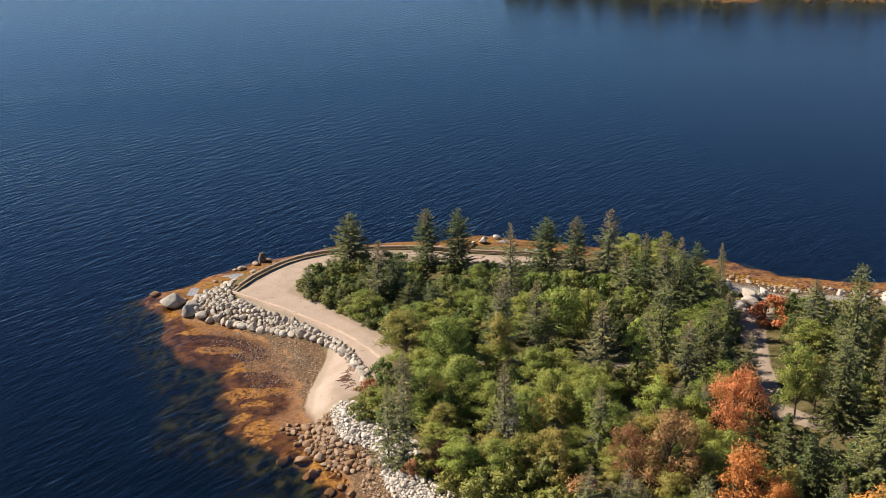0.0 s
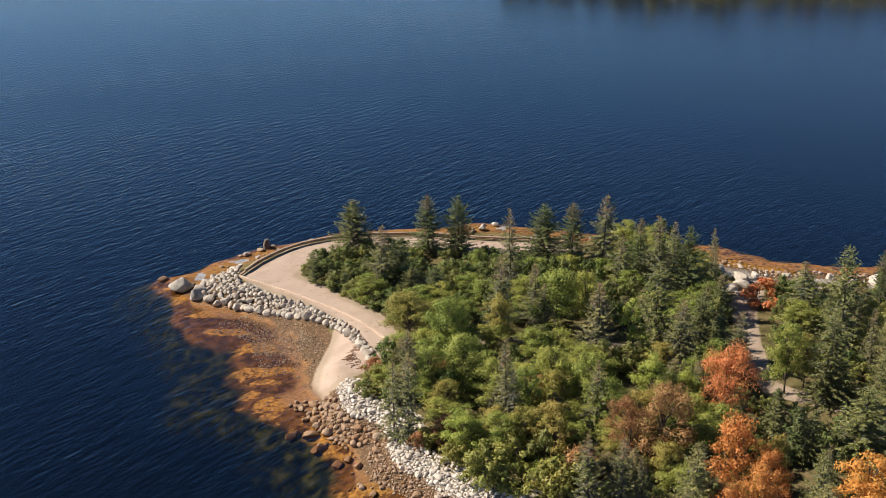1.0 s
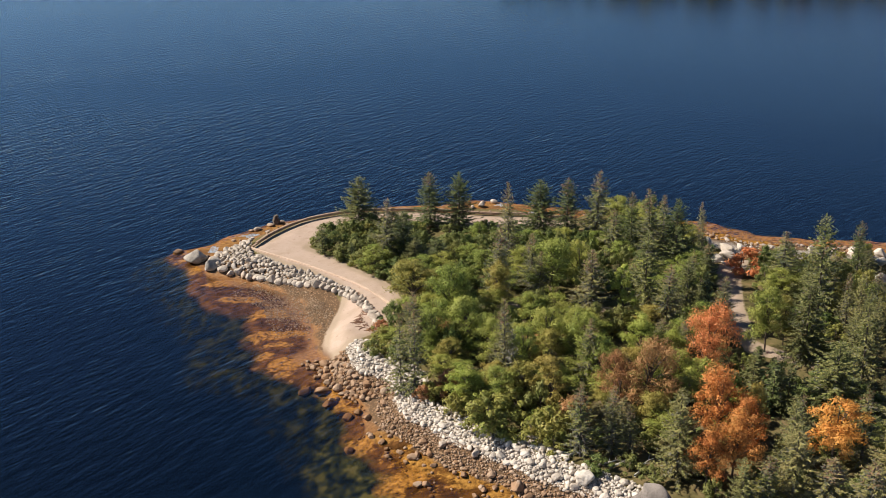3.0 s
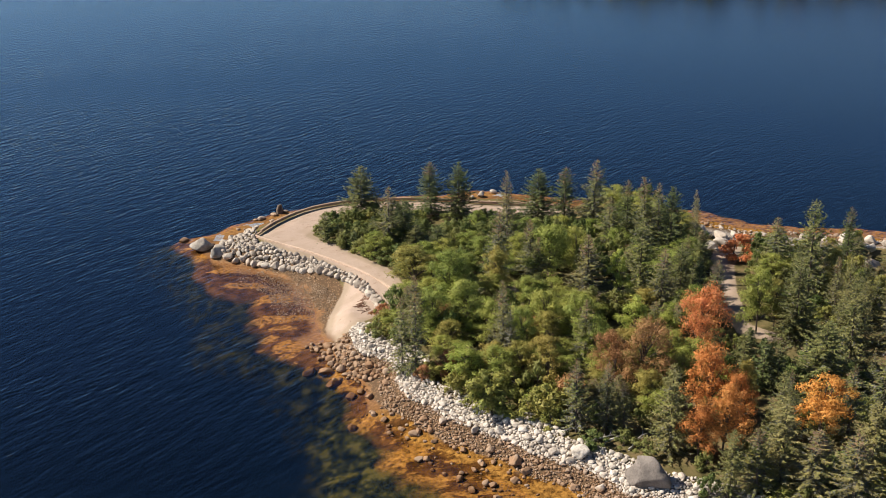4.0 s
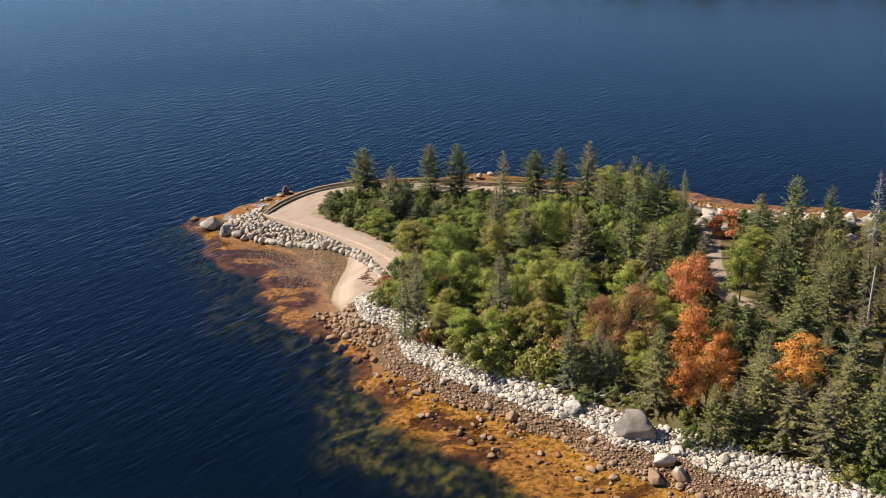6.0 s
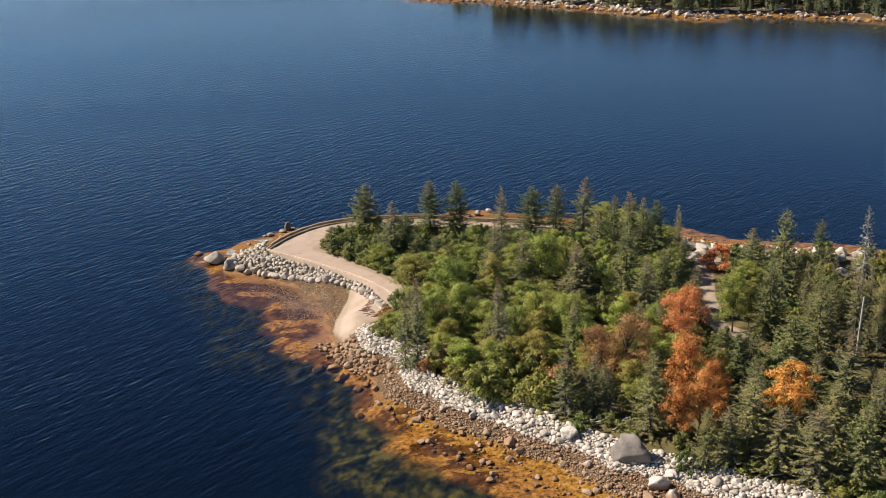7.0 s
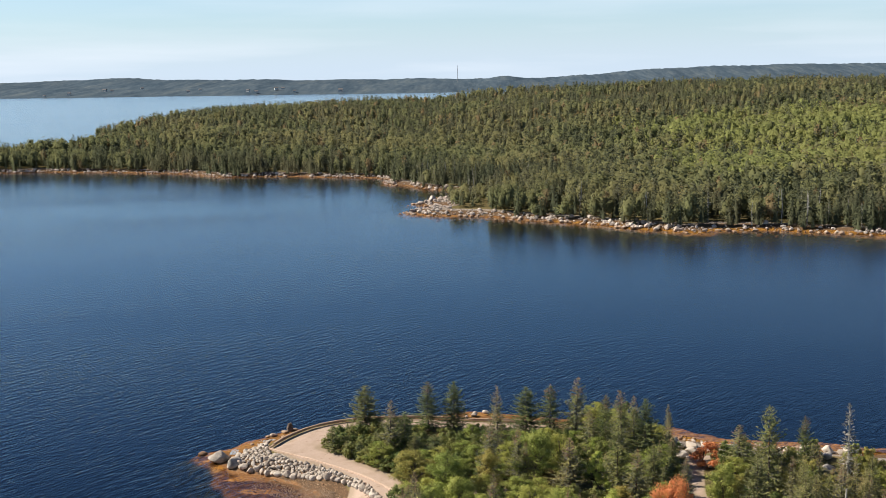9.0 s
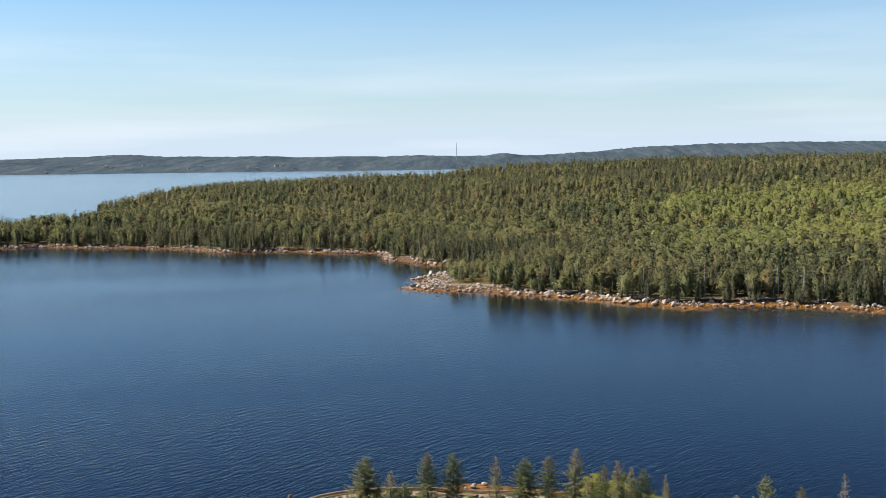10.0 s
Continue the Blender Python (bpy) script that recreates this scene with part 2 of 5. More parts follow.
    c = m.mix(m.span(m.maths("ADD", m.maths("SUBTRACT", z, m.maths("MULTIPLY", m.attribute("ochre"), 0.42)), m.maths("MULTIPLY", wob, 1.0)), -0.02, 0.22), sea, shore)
    wild = m.maths("ADD", m.attribute("wild"), m.maths("MULTIPLY", wob, 0.5))
    c = m.mix(m.span(wild, 0.42, 0.58), c, floor)
    trail = m.maths("ADD", m.attribute("trail"), m.maths("ADD", m.maths("MULTIPLY", wob, 0.35), m.maths("MULTIPLY", m.maths("SUBTRACT", m.noise(3.1, 6, 0.75), 0.5), 0.9)))
    grit = m.mix(m.maths("MULTIPLY", m.span(m.maths("ADD", m.attribute("verge"), wob), 0.3, 0.9), 0.65), grit, (0.25, 0.195, 0.135))
    grit = m.mix(m.span(m.maths("ADD", z, m.maths("MULTIPLY", wob, 0.5)), 0.02, 0.55), (0.17, 0.105, 0.07), grit)
    c = m.mix(m.span(trail, 0.36, 0.64), c, grit)
    m.bump(m.noise(5, 6, 0.7), 0.5, 0.06)
    return m.done(c)


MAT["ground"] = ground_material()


def water_material():
    m = Nodes("sea_water", 0.05, 0.5)
    wind = 0.98
    swell = m.noise(0.95, 1, 0.4, (3.4, 1, 1), wind)
    chop = m.noise(2.2, 1, 0.4, (3.0, 1, 1), wind + 0.10)
    crest = m.maths("SUBTRACT", 1.0, m.maths("ABSOLUTE", m.maths("SUBTRACT", m.maths("MULTIPLY", m.noise(1.45, 0, 0.4, (3.2, 1, 1), wind - 0.06, (3, 9, 0)), 2.0), 1.0)))
    fine = m.noise(4.0, 1, 0.4, (2.0, 1, 1), wind - 0.15)
    gusts = m.span(m.noise(0.010, 4, 0.55, (2.4, 1, 1), 0.25), 0.30, 0.70)
    h = m.maths("ADD", m.maths("ADD", m.maths("MULTIPLY", swell, 0.42), m.maths("MULTIPLY", crest, 0.16)), m.maths("ADD", m.maths("MULTIPLY", chop, 0.24), m.maths("MULTIPLY", fine, 0.03)))
    # the small bay and the near shore lie in the lee of the point
    calm = None
    for spot in ((-18, 106, 0), (-5, 75, 0), (16, 58, 0)):
        lee = m.n.new("ShaderNodeVectorMath")
        lee.operation = "DISTANCE"
        m.l.new(m.place, lee.inputs[0])
        lee.inputs[1].default_value = spot
        calm = lee.outputs["Value"] if calm is None else m.maths("MINIMUM", calm, lee.outputs["Value"])
    h = m.maths("MULTIPLY", h, m.maths("ADD", m.maths("MULTIPLY", gusts, 0.8), 0.35))
    h = m.maths("MULTIPLY", h, m.maths("ADD", m.maths("MULTIPLY", m.span(calm, 2, 15), 0.45), 0.55))
    # the breeze is strongest off the outer side of the point
    breeze = m.n.new("ShaderNodeVectorMath")
    breeze.operation = "DISTANCE"
    m.l.new(m.place, breeze.inputs[0])
    breeze.inputs[1].default_value = (-45, 60, 0)
    h = m.maths("MULTIPLY", h, m.maths("SUBTRACT", 1.7, m.maths("MULTIPLY", m.span(breeze.outputs["Value"], 40, 200), 0.85)))
    # still water under the far wood
    still = m.n.new("ShaderNodeVectorMath")
    still.operation = "DISTANCE"
    m.l.new(m.place, still.inputs[0])
    still.inputs[1].default_value = (170, 285, 0)
    still = m.span(still.outputs["Value"], 70, 190)
    h = m.maths("MULTIPLY", h, m.maths("ADD", m.maths("MULTIPLY", still, 0.25), 0.75))
    b = m.n.new("ShaderNodeBump")
    b.inputs["Strength"].default_value, b.inputs["Distance"].default_value = 1.0, 0.165
    m.l.new(h, b.inputs["Height"])
    f = m.n.new("ShaderNodeFresnel")
    f.inputs["IOR"].default_value = 1.333
    m.l.new(b.outputs[0], f.inputs["Normal"])
    g, t, x = m.n.new("ShaderNodeBsdfGlossy"), m.n.new("ShaderNodeBsdfTransparent"), m.n.new("ShaderNodeMixShader")
    m.l.new(m.maths("SUBTRACT", 0.24, m.maths("MULTIPLY", still, 0.10)), g.inputs["Roughness"])
    m.l.new(m.mix(m.span(f.outputs[0], 0.12, 0.7), (0.84, 0.905, 0.975), (0.88, 0.93, 0.98)), g.inputs["Color"])
    t.inputs[0].default_value = (0.94, 0.90, 0.82, 1)
    m.l.new(b.outputs[0], g.inputs["Normal"])
    m.l.new(f.outputs[0], x.inputs[0])
    m.l.new(t.outputs[0], x.inputs[1])
    m.l.new(g.outputs[0], x.inputs[2])
    m.l.new(x.outputs[0], m.out.inputs[0])
    return m.mat


MAT["water"] = water_material()

# ---- plan of the coast ----
POINT = np.array([
    (-35.6, 125.2), (-33, 120.6), (-30.5, 117.6), (-27, 116.2), (-23.4, 113.9), (-20.6, 111.4), (-19.0, 108.2), (-17.6, 104.6), (-16.7, 101.2), (-15.9, 97.4),
    (-14.8, 94.6), (-14.0, 91.8), (-11.2, 88.0), (-9.8, 82.6), (-7.2, 79.2), (-3.9, 76.2), (0.6, 73.4), (4.6, 69.6), (8.1, 65.8), (14, 62),
    (20, 58), (27, 52), (36, 45), (60, 40), (110, 42), (120, 80), (110, 112), (70, 120), (48.6, 125), (37.6, 127),
    (31, 128.5), (26.6, 131.4), (24, 134.5), (15, 138.5), (5, 142), (-1.5, 143.6), (-6, 141.4), (-12.5, 141.0), (-18.8, 139.6), (-24.0, 136.4), (-27.2, 134.4), (-29.6, 131.0), (-32.6, 127.4)])
MAINLAND = np.array([
    (-700, 640), (-420, 612), (-256, 589), (-227, 592), (-199, 582), (-161, 574), (-126, 547), (-107, 551), (-69, 540), (-43, 531),
    (-41, 500), (-17, 470), (-2, 463), (18, 470), (12, 446), (2, 437), (-16, 433), (-25, 418), (-15, 406), (-27.5, 390), (-21, 385),
    (-12, 380), (-2, 380), (10, 371), (21, 364), (37, 354), (53, 342), (66, 332), (72, 337), (86, 337), (95, 333),
    (120, 322), (200, 290), (420, 240), (900, 220), (1500, 500), (1500, 2300), (400, 2350), (0, 2100), (-210, 1750), (-310, 1350), (-345, 1130),
    (-335, 1020), (-320, 914), (-262, 800), (-215, 720), (-300, 668), (-700, 700)])
BEHIND_WALL = [(-27.4, 121.0), (-26.1, 124.9), (-24.6, 127.9), (-22.9, 130.5), (-20.9, 132), (-18.3, 133.3), (-14.9, 134.3), (-8.3, 134.6), (-1.8, 133.3), (4, 132.8), (14, 131.2), (20, 80), (-8, 80),
               (-8, 100), (-14, 107), (-22.3, 115.5)]
TRAIL_EDGES = [
    [(-27.2, 121.0), (-25.8, 124.9), (-24.3, 127.7), (-22.7, 130.3), (-20.8, 131.7), (-18.2, 133), (-14.9, 134), (-11.4, 134.2), (-8.3, 134.3),
     (-1.8, 133), (4, 132.5), (10, 131), (10, 128), (4, 128.8), (-6, 129), (-14, 129.2), (-18.6, 126.5), (-20.6, 121.6), (-17.9, 119.3),
     (-15, 115.6), (-12.3, 112.8), (-9.9, 110), (-8.6, 106), (-9.0, 102), (-10, 99.4), (-12, 97.4), (-14.6, 96.2), (-15.8, 97.6), (-16.1, 99.8),
     (-15.9, 103.4), (-15.3, 106.8), (-15.2, 109.4), (-16.8, 111.5), (-19.4, 114), (-22.3, 116)],
    [(-9, 104.6), (3, 105.8), (12, 104.6), (23, 101), (23.2, 112), (25.5, 119), (29, 118), (26.6, 111), (25.6, 104), (25.2, 96.6), (30, 92.2),
     (29, 90.4), (23, 94), (22.5, 98.8), (12, 102.6), (3, 103.4), (-9, 102.4)]]

CAUSEWAY = [(-27.0, 120.4), (-25.0, 118.5), (-22.0, 116.1), (-19.1, 114.2), (-16.5, 111.8), (-14.2, 109.6), (-12.8, 107.5), (-11.7, 105.2), (-10.6, 103), (-6, 103), (-6, 124), (-23, 126)]
# patches of ochre rockweed on the floor of the bay: x, y, long, wide
WEED = [(-25.6, 106.0, 1.7, 0.9), (-23.2, 108.1, 2.3, 0.9), (-21.3, 107.2, 1.4, 0.7), (-22.4, 102.6, 2.6, 0.9), (-19.6, 102.9, 2.0, 0.6), (-20.6, 100.6, 1.8, 0.6), (-26.6, 111.6, 2.4, 0.6), (-29.2, 115.2, 2.2, 0.6), (-22.0, 98.2, 1.6, 0.5), (-19.2, 96.4, 1.8, 0.7), (-26.8, 102.8, 1.5, 0.6)]


def edges_away(px, py, poly, closed=True):
    """How far points lie inside (+) or outside (-) a polygon; for an open line, how far from it."""
    poly = np.asarray(poly, float)
    best, inside = np.full(px.shape, 1e9), np.zeros(px.shape, bool)
    ends = np.roll(poly, -1, 0) if closed else poly[1:]
    for (ax, ay), (bx, by) in zip(poly, ends):
        dx, dy = bx - ax, by - ay
        k = np.clip(((px - ax) * dx + (py - ay) * dy) / (dx * dx + dy * dy), 0, 1)
        best = np.minimum(best, np.hypot(px - ax - k * dx, py - ay - k * dy))
        if closed:
            inside ^= ((ay > py) != (by > py)) & (px < dx * (py - ay) / (dy if dy else 1e-9) + ax)
    return np.where(inside, best, -best) if closed else best


def ripple(x, y, size, seed=0.0):
    """A cheap smooth unevenness, about -1 to 1."""
    a = np.sin(x / size + 1.7 * np.sin(y / size * 0.83 + seed) + seed)
    b = np.sin(y / size * 1.13 + 1.5 * np.sin(x / size * 0.71 + 2 * seed) + 1.9)
    c = np.sin((x + y) / size * 1.9 + seed * 3) * np.sin((x - y) / size * 1.6 + 0.7)
    return (a + b + 0.8 * c) / 2.8


def ease(v):
    v = np.clip(v, 0, 1)
    return v * v * (3 - 2 * v)


def lie(x, y):
    """Height of the ground, and the distance inside each coast."""
    x, y = np.asarray(x, float), np.asarray(y, float)
    near = edges_away(x, y, POINT) + 0.5 * ripple(x, y, 1.7, 0.4) + (0.9 * ripple(x, y, 2.3, 1.9) + 0.5 * ripple(x, y, 0.9, 0.8)) * ease((x - 14) / 6) * ease((y - 112) / 6)
    main = edges_away(x, y, MAINLAND) + 3.0 * ripple(x, y, 9.0, 1.1)
    width = 2.7 + (2.2 + 2.1 * ease((76 - y) / 10)) * ease((96 - y) / 8) + 5.5 * ease((x - 18) / 8) * ease((y - 100) / 10) + 3.0 * ease((y - 100) / 4) * ease((112 - y) / 3) * ease((-x - 8) / 4)
    shore = 1.95 * (0.75 * np.clip(near / width, 0, 1) + 0.25 * ease(near / width)) + 0.35 * ease((near - width - 2) / 12) + 0.03 * ripple(x, y, 3.0, 2.0) * ease(near / 5)
    out = np.maximum(-near, 0)
    bay = ease((120 - y) / 6) * ease((y - 91) / 6) * ease((-8 - x) / 4) * ease((x + 37) / 9)
    shelf = 1.0 + 4.8 * bay + 2.6 * ease((80 - y) / 10) + 2.5 * ease((x - 20) / 8) * ease((y - 110) / 10)
    shelf = shelf * (1 + 0.2 * ripple(x, y, 6.0, 2.6) + (0.12 + 0.35 * ease((84 - y) / 8)) * ripple(x, y, 2.7, 1.3))
    bed = -0.26 * np.clip(out / shelf, 0, 1) - np.clip((out - shelf) * (0.42 - 0.15 * bay), 0, 4.5) - 0.10 * (ripple(x, y, 2.3, 5.0) + 0.6) * ease(out / 3)
    outer = edges_away(x, y, BEHIND_WALL)
    shore = np.where((y > 119) & (x < 16), np.minimum(shore, np.maximum(0.05 * ease(near / 1.2) * (1 + 3.0 * ripple(x, y, 1.1, 4.0)), 1.75 + 0.42 * np.minimum(outer, 0) + 3.0 * ease((x - 10) / 6))), shore)
    shore = np.maximum(shore, 1.9 * ease((edges_away(x, y, CAUSEWAY) + 0.8) / 0.8))
    far = -np.clip(-main * 0.22, 0, 4.5)
    rise = 1.5 * np.clip(main / 5, 0, 1) + 29 * ease((main - 10) / 480) * (0.74 + 0.26 * ease((x + 330) / 560)) + 4.5 * ripple(x, y, 75, 3.0) * ease((main - 20) / 120) + 8 * ease((main - 8) / 50) * ease((-40 - x) / 120) * ease((y - 600) / 80)
    land = np.where(main > 0, rise, -9.0)
    z = np.where(near > 0, shore, np.maximum(bed, far))
    return np.where(main > 0, np.maximum(land, z), z), near, main


def mesh_of(name, verts, faces, mats=(), smooth=False, which=None, normals=None):
    me = bpy.data.meshes.new(name)
    verts, faces = np.asarray(verts, np.float32), np.array(faces, np.int32)
    if normals is not None:
        # wind every leaf so that it faces the way it is shaded
        a, b, c = (verts[faces[:, i]] for i in range(3))
        inward = (np.cross(b - a, c - a) * np.asarray(normals)[faces].sum(1)).sum(1) < 0
        faces[inward] = faces[inward][:, ::-1]
    me.vertices.add(len(verts))
    me.vertices.foreach_set("co", verts.ravel())
    k = faces.shape[1]
    me.loops.add(faces.size)
    me.loops.foreach_set("vertex_index", faces.ravel())
    me.polygons.add(len(faces))
    me.polygons.foreach_set("loop_start", np.arange(0, faces.size, k, dtype=np.int32))
    for m in mats:
        me.materials.append(m)
    if which is not None:
        me.polygons.foreach_set("material_index", np.asarray(which, np.int32))
    me.polygons.foreach_set("use_smooth", np.full(len(faces), smooth))
    me.update(calc_edges=True)
    me.validate()
    if normals is not None:
        # soft shading of a whole crown, as its outer leaves turn to the light
        normals = np.asarray(normals, np.float32)
        normals = normals / np.maximum(np.linalg.norm(normals, axis=1, keepdims=True), 1e-6)
        me.attributes.new("custom_normal", "FLOAT_VECTOR", "POINT").data.foreach_set("vector", normals.ravel())
    return me


def part(name, bm, material, parent, label=""):
    """One bmesh, or ready mesh, as one mesh object under a thing or a part."""
    if isinstance(bm, bmesh.types.BMesh):
        me = bpy.data.meshes.new(name)
        bm.to_mesh(me)
        bm.free()
    else:
        me = bm
    if material and not me.materials:
        me.materials.append(material)
    ob = new(name, me)
    ob.parent = parent
    return tagged(ob, label)


def steps(*runs):
    """Grid lines: (from, to, spacing) runs, joined."""
    out = []
    for a, b, d in runs:
        out.extend(np.linspace(a, b, max(1, int(round(abs(b - a) / d))), endpoint=False))
    return np.array([*out, runs[-1][1]])


# ---- ground and sea ----
gx = steps((-4900, -1200, 400), (-1200, -480, 60), (-480, -48, 5), (-48, 60, 0.5), (60, 260, 5), (260, 1500, 50), (1500, 4900, 400))
gy = steps((-1500, 20, 200), (20, 56, 4), (56, 148, 0.5), (148, 300, 8), (300, 660, 4), (660, 1300, 10), (1300, 2600, 60), (2600, 4900, 300))
X, Y = np.meshgrid(gx, gy)
Z, NEAR, MAIN = lie(X, Y)
cols, rws = len(gx), len(gy)
first = (np.arange(rws - 1)[:, None] * cols + np.arange(cols - 1)[None]).ravel()
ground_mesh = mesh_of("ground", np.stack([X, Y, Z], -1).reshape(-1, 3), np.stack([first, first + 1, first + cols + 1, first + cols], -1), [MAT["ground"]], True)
inner = np.maximum(edges_away(X, Y, TRAIL_EDGES[0]), edges_away(X, Y, TRAIL_EDGES[1]) - 0.4)
width_veg = 3.2 + (1.7 + 2.2 * ease((76 - Y) / 10)) * ease((97 - Y) / 8) + 5.5 * ease((X - 18) / 8) * ease((Y - 100) / 10)
ochre = 0.15 * ease((97 - Y) / 8) + 0.85 * ease((86 - Y) / 6) + 0.5 * ease((Y - 121) / 4) * ease((20 - X) / 6) + ease((X - 18) / 8) * ease((Y - 108) / 8)
weed = np.zeros(X.shape)
for wx, wy, wlong, wwide in WEED:
    wobble = 0.7 * ripple(X, Y, 0.8, wx) + 0.5 * ripple(X, Y, 0.37, wy)
    weed = np.maximum(weed, ease(1.5 - np.hypot((X - wx) / wlong, (Y - wy) / wwide / 1.4) + 0.45 * wobble))
in_bay = ease((118 - Y) / 3) * ease((Y - 94) / 4) * ease((-13 - X) / 3)
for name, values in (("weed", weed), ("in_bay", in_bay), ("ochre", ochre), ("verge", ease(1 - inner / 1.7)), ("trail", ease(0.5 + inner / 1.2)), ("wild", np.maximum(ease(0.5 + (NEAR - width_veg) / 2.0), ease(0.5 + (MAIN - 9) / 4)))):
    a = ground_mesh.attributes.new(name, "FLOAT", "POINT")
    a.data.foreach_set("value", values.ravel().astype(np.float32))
ground = tagged(new("ground", ground_mesh), "sandy trail, forest floor, pebble shore and weedy seabed painted darker with depth", "ground", kind="structure")

water_mesh = mesh_of("water", [(-4900, -1500, 0), (4900, -1500, 0), (4900, 4900, 0), (-4900, 4900, 0)], [(0, 1, 2, 3)], [MAT["water"]])
water = tagged(new("water", water_mesh), "dark blue wind-rippled sea, clear over brown shallows", "water", kind="structure")
water.visible_shadow = False


# ---- trees ----
def tube(path, radii, sides=7):
    """A tapered tube along a path, as vertices and quads."""
    path = [Vector(p) for p in path]
    verts, faces = [], []
    for i, p in enumerate(path):
        way = (path[min(i + 1, len(path) - 1)] - path[max(i - 1, 0)]).normalized()
        u = way.orthogonal().normalized()
        v = way.cross(u)
        verts += [p + radii[i] * (math.cos(a) * u + math.sin(a) * v) for a in np.arange(sides) * 2 * math.pi / sides]
    for i in range(len(path) - 1):
        for k in range(sides):
            a, b = i * sides + k, i * sides + (k + 1) % sides
            faces.append((a, b, b + sides, a + sides))
    return verts, faces


def tubes(runs, sides=7):
    verts, faces = [], []
    for path, radii in runs:
        v, f = tube(path, radii, sides)
        faces += [tuple(i + len(verts) for i in q) for q in f]
        verts += v
    return verts, faces


def cards(rng, at, along, across, long, wide):
    """Small pointed blades, uneven at the base."""
    along = along / np.linalg.norm(along, axis=1, keepdims=True)
    across = across - along * (along * across).sum(1, keepdims=True)
    across = across / np.maximum(np.linalg.norm(across, axis=1, keepdims=True), 1e-6)
    up = np.cross(along, across)
    long, wide = np.broadcast_to(np.asarray(long, float).reshape(-1, 1), (len(at), 1)), np.broadcast_to(np.asarray(wide, float).reshape(-1, 1), (len(at), 1))
    back = at - along * long * rng.uniform(0.0, 0.15, (len(at), 1)) + up * wide * rng.uniform(-0.3, 0.3, (len(at), 1))
    v = np.stack([back + across * wide / 2, at + along * long, back - across * wide * rng.uniform(0.2, 0.5, (len(at), 1))], 1).reshape(-1, 3)
    return v, np.arange(len(at) * 3).reshape(-1, 3)


def spruce_parts(seed, h=8.0, spread=1.5, low=0.1, dense=1.0, grey=0.15, brown=0.0, bare=0.0):
    """Trunk and crown meshes of a spruce."""
    rng = np.random.default_rng(seed)
    at, along, across, long, wide, mat = [], [], [], [], [], []
    sticks = []
    lean = rng.normal(0, 0.012, 2)
    z = low * h
    while z < h * 0.985:
        k = z / h
        reach = spread * (1 - k) ** 0.8 * (1.0 if k > 0.25 else 0.75 + k) + 0.10
        n = int(round((6.5 - 2.5 * k) * dense + rng.uniform(-0.5, 0.5)))
        turn = rng.uniform(0, 6.28)
        for i in range(max(n, 3)):
            if rng.random() < bare * (1 - k) * 1.6:
                if rng.random() < 0.55:
                    a = turn + i * 6.283 / n
                    r = reach * rng.uniform(0.4, 0.9)
                    sticks.append(([(0, 0, z), (r * 0.5 * math.cos(a), r * 0.5 * math.sin(a), z - 0.05 * r), (r * math.cos(a + 0.15), r * math.sin(a + 0.15), z - 0.3 * r)], (0.03, 0.02, 0.008)))
                continue
            a = turn + i * 6.283 / n + rng.normal(0, 0.25)
            r = reach * rng.choice([0.55, 0.8, 1.0, 1.15], p=[0.15, 0.35, 0.35, 0.15]) * rng.uniform(0.88, 1.1)
            out = np.array([math.cos(a), math.sin(a), 0])
            side = np.array([-out[1], out[0], 0])
            rise = 0.55 * k ** 2 - 0.30 * (1 - k) + rng.normal(0, 0.08)
            m = max(2, int(r / 0.13))
            s = (np.arange(m) + rng.uniform(0.3, 0.9, m)) / m
            s = s[s > 0.15]
            base = np.outer(s * r, out) + np.array([0, 0, 1.0]) * (z + rise * r * s + 0.22 * r * s ** 3)[:, None]
            base[:, :2] += lean * base[:, 2:3]
            for sign in (-1, 1, 0):
                if sign == 0:
                    way = np.tile(out + [0, 0, rise * 0.6 + 0.15], (len(s), 1))
                    cut = rng.random(len(s)) < 0.7
                else:
                    way = np.outer(np.ones(len(s)), out * 0.75) + sign * side + [0, 0, rise * 0.4 - 0.12]
                    cut = rng.random(len(s)) < 0.93
                way = way + rng.normal(0, 0.25, way.shape)
                at.append(base[cut] + rng.normal(0, 0.03, (cut.sum(), 3)))
                along.append(way[cut])
                across.append(np.cross(way[cut], [0, 0, 1.0]) + rng.normal(0, 0.45, (cut.sum(), 3)))
                size = 0.9 * (0.16 + 0.20 * (1 - s[cut]) * min(1, r) + 0.05 * rng.random(cut.sum())) * (1.0 if k < 0.9 else 0.8)
                long.append(size * 1.15)
                wide.append(size * 0.62)
                tone = np.zeros(cut.sum(), int)
                u = rng.random(cut.sum())
                tone[u < grey * (1.3 - k) * (1.4 - s[cut])] = 1
                tone[(u > 1 - brown) & (k > 0.72)] = 2
                mat.append(tone)
        z += rng.uniform(0.17, 0.26) * (1 + 0.25 * (1 - k))
    # leader shoot
    n = 9
    zz = np.linspace(h * 0.93, h, n)
    at.append(np.stack([lean[0] * zz, lean[1] * zz, zz - 0.1], 1))
    along.append(rng.normal(0, 0.35, (n, 3)) + [0, 0, 1.0])
    across.append(rng.normal(0, 1, (n, 3)))
    long.append(np.full(n, 0.26)), wide.append(np.full(n, 0.10)), mat.append(np.full(n, 2 if brown > 0.2 else 0))
    at, along, across, long, wide, mat = (np.concatenate(q) for q in (at, along, across, long, wide, mat))
    v, f = cards(rng, at, along, across, long, wide)
    runs = [([(0, 0, -0.4), (lean[0] * h * 0.4, lean[1] * h * 0.4, h * 0.4), (lean[0] * h, lean[1] * h, h * 0.97)], (0.017 * h, 0.011 * h, 0.012))]
    tv, tf = tubes(runs + sticks, 6)
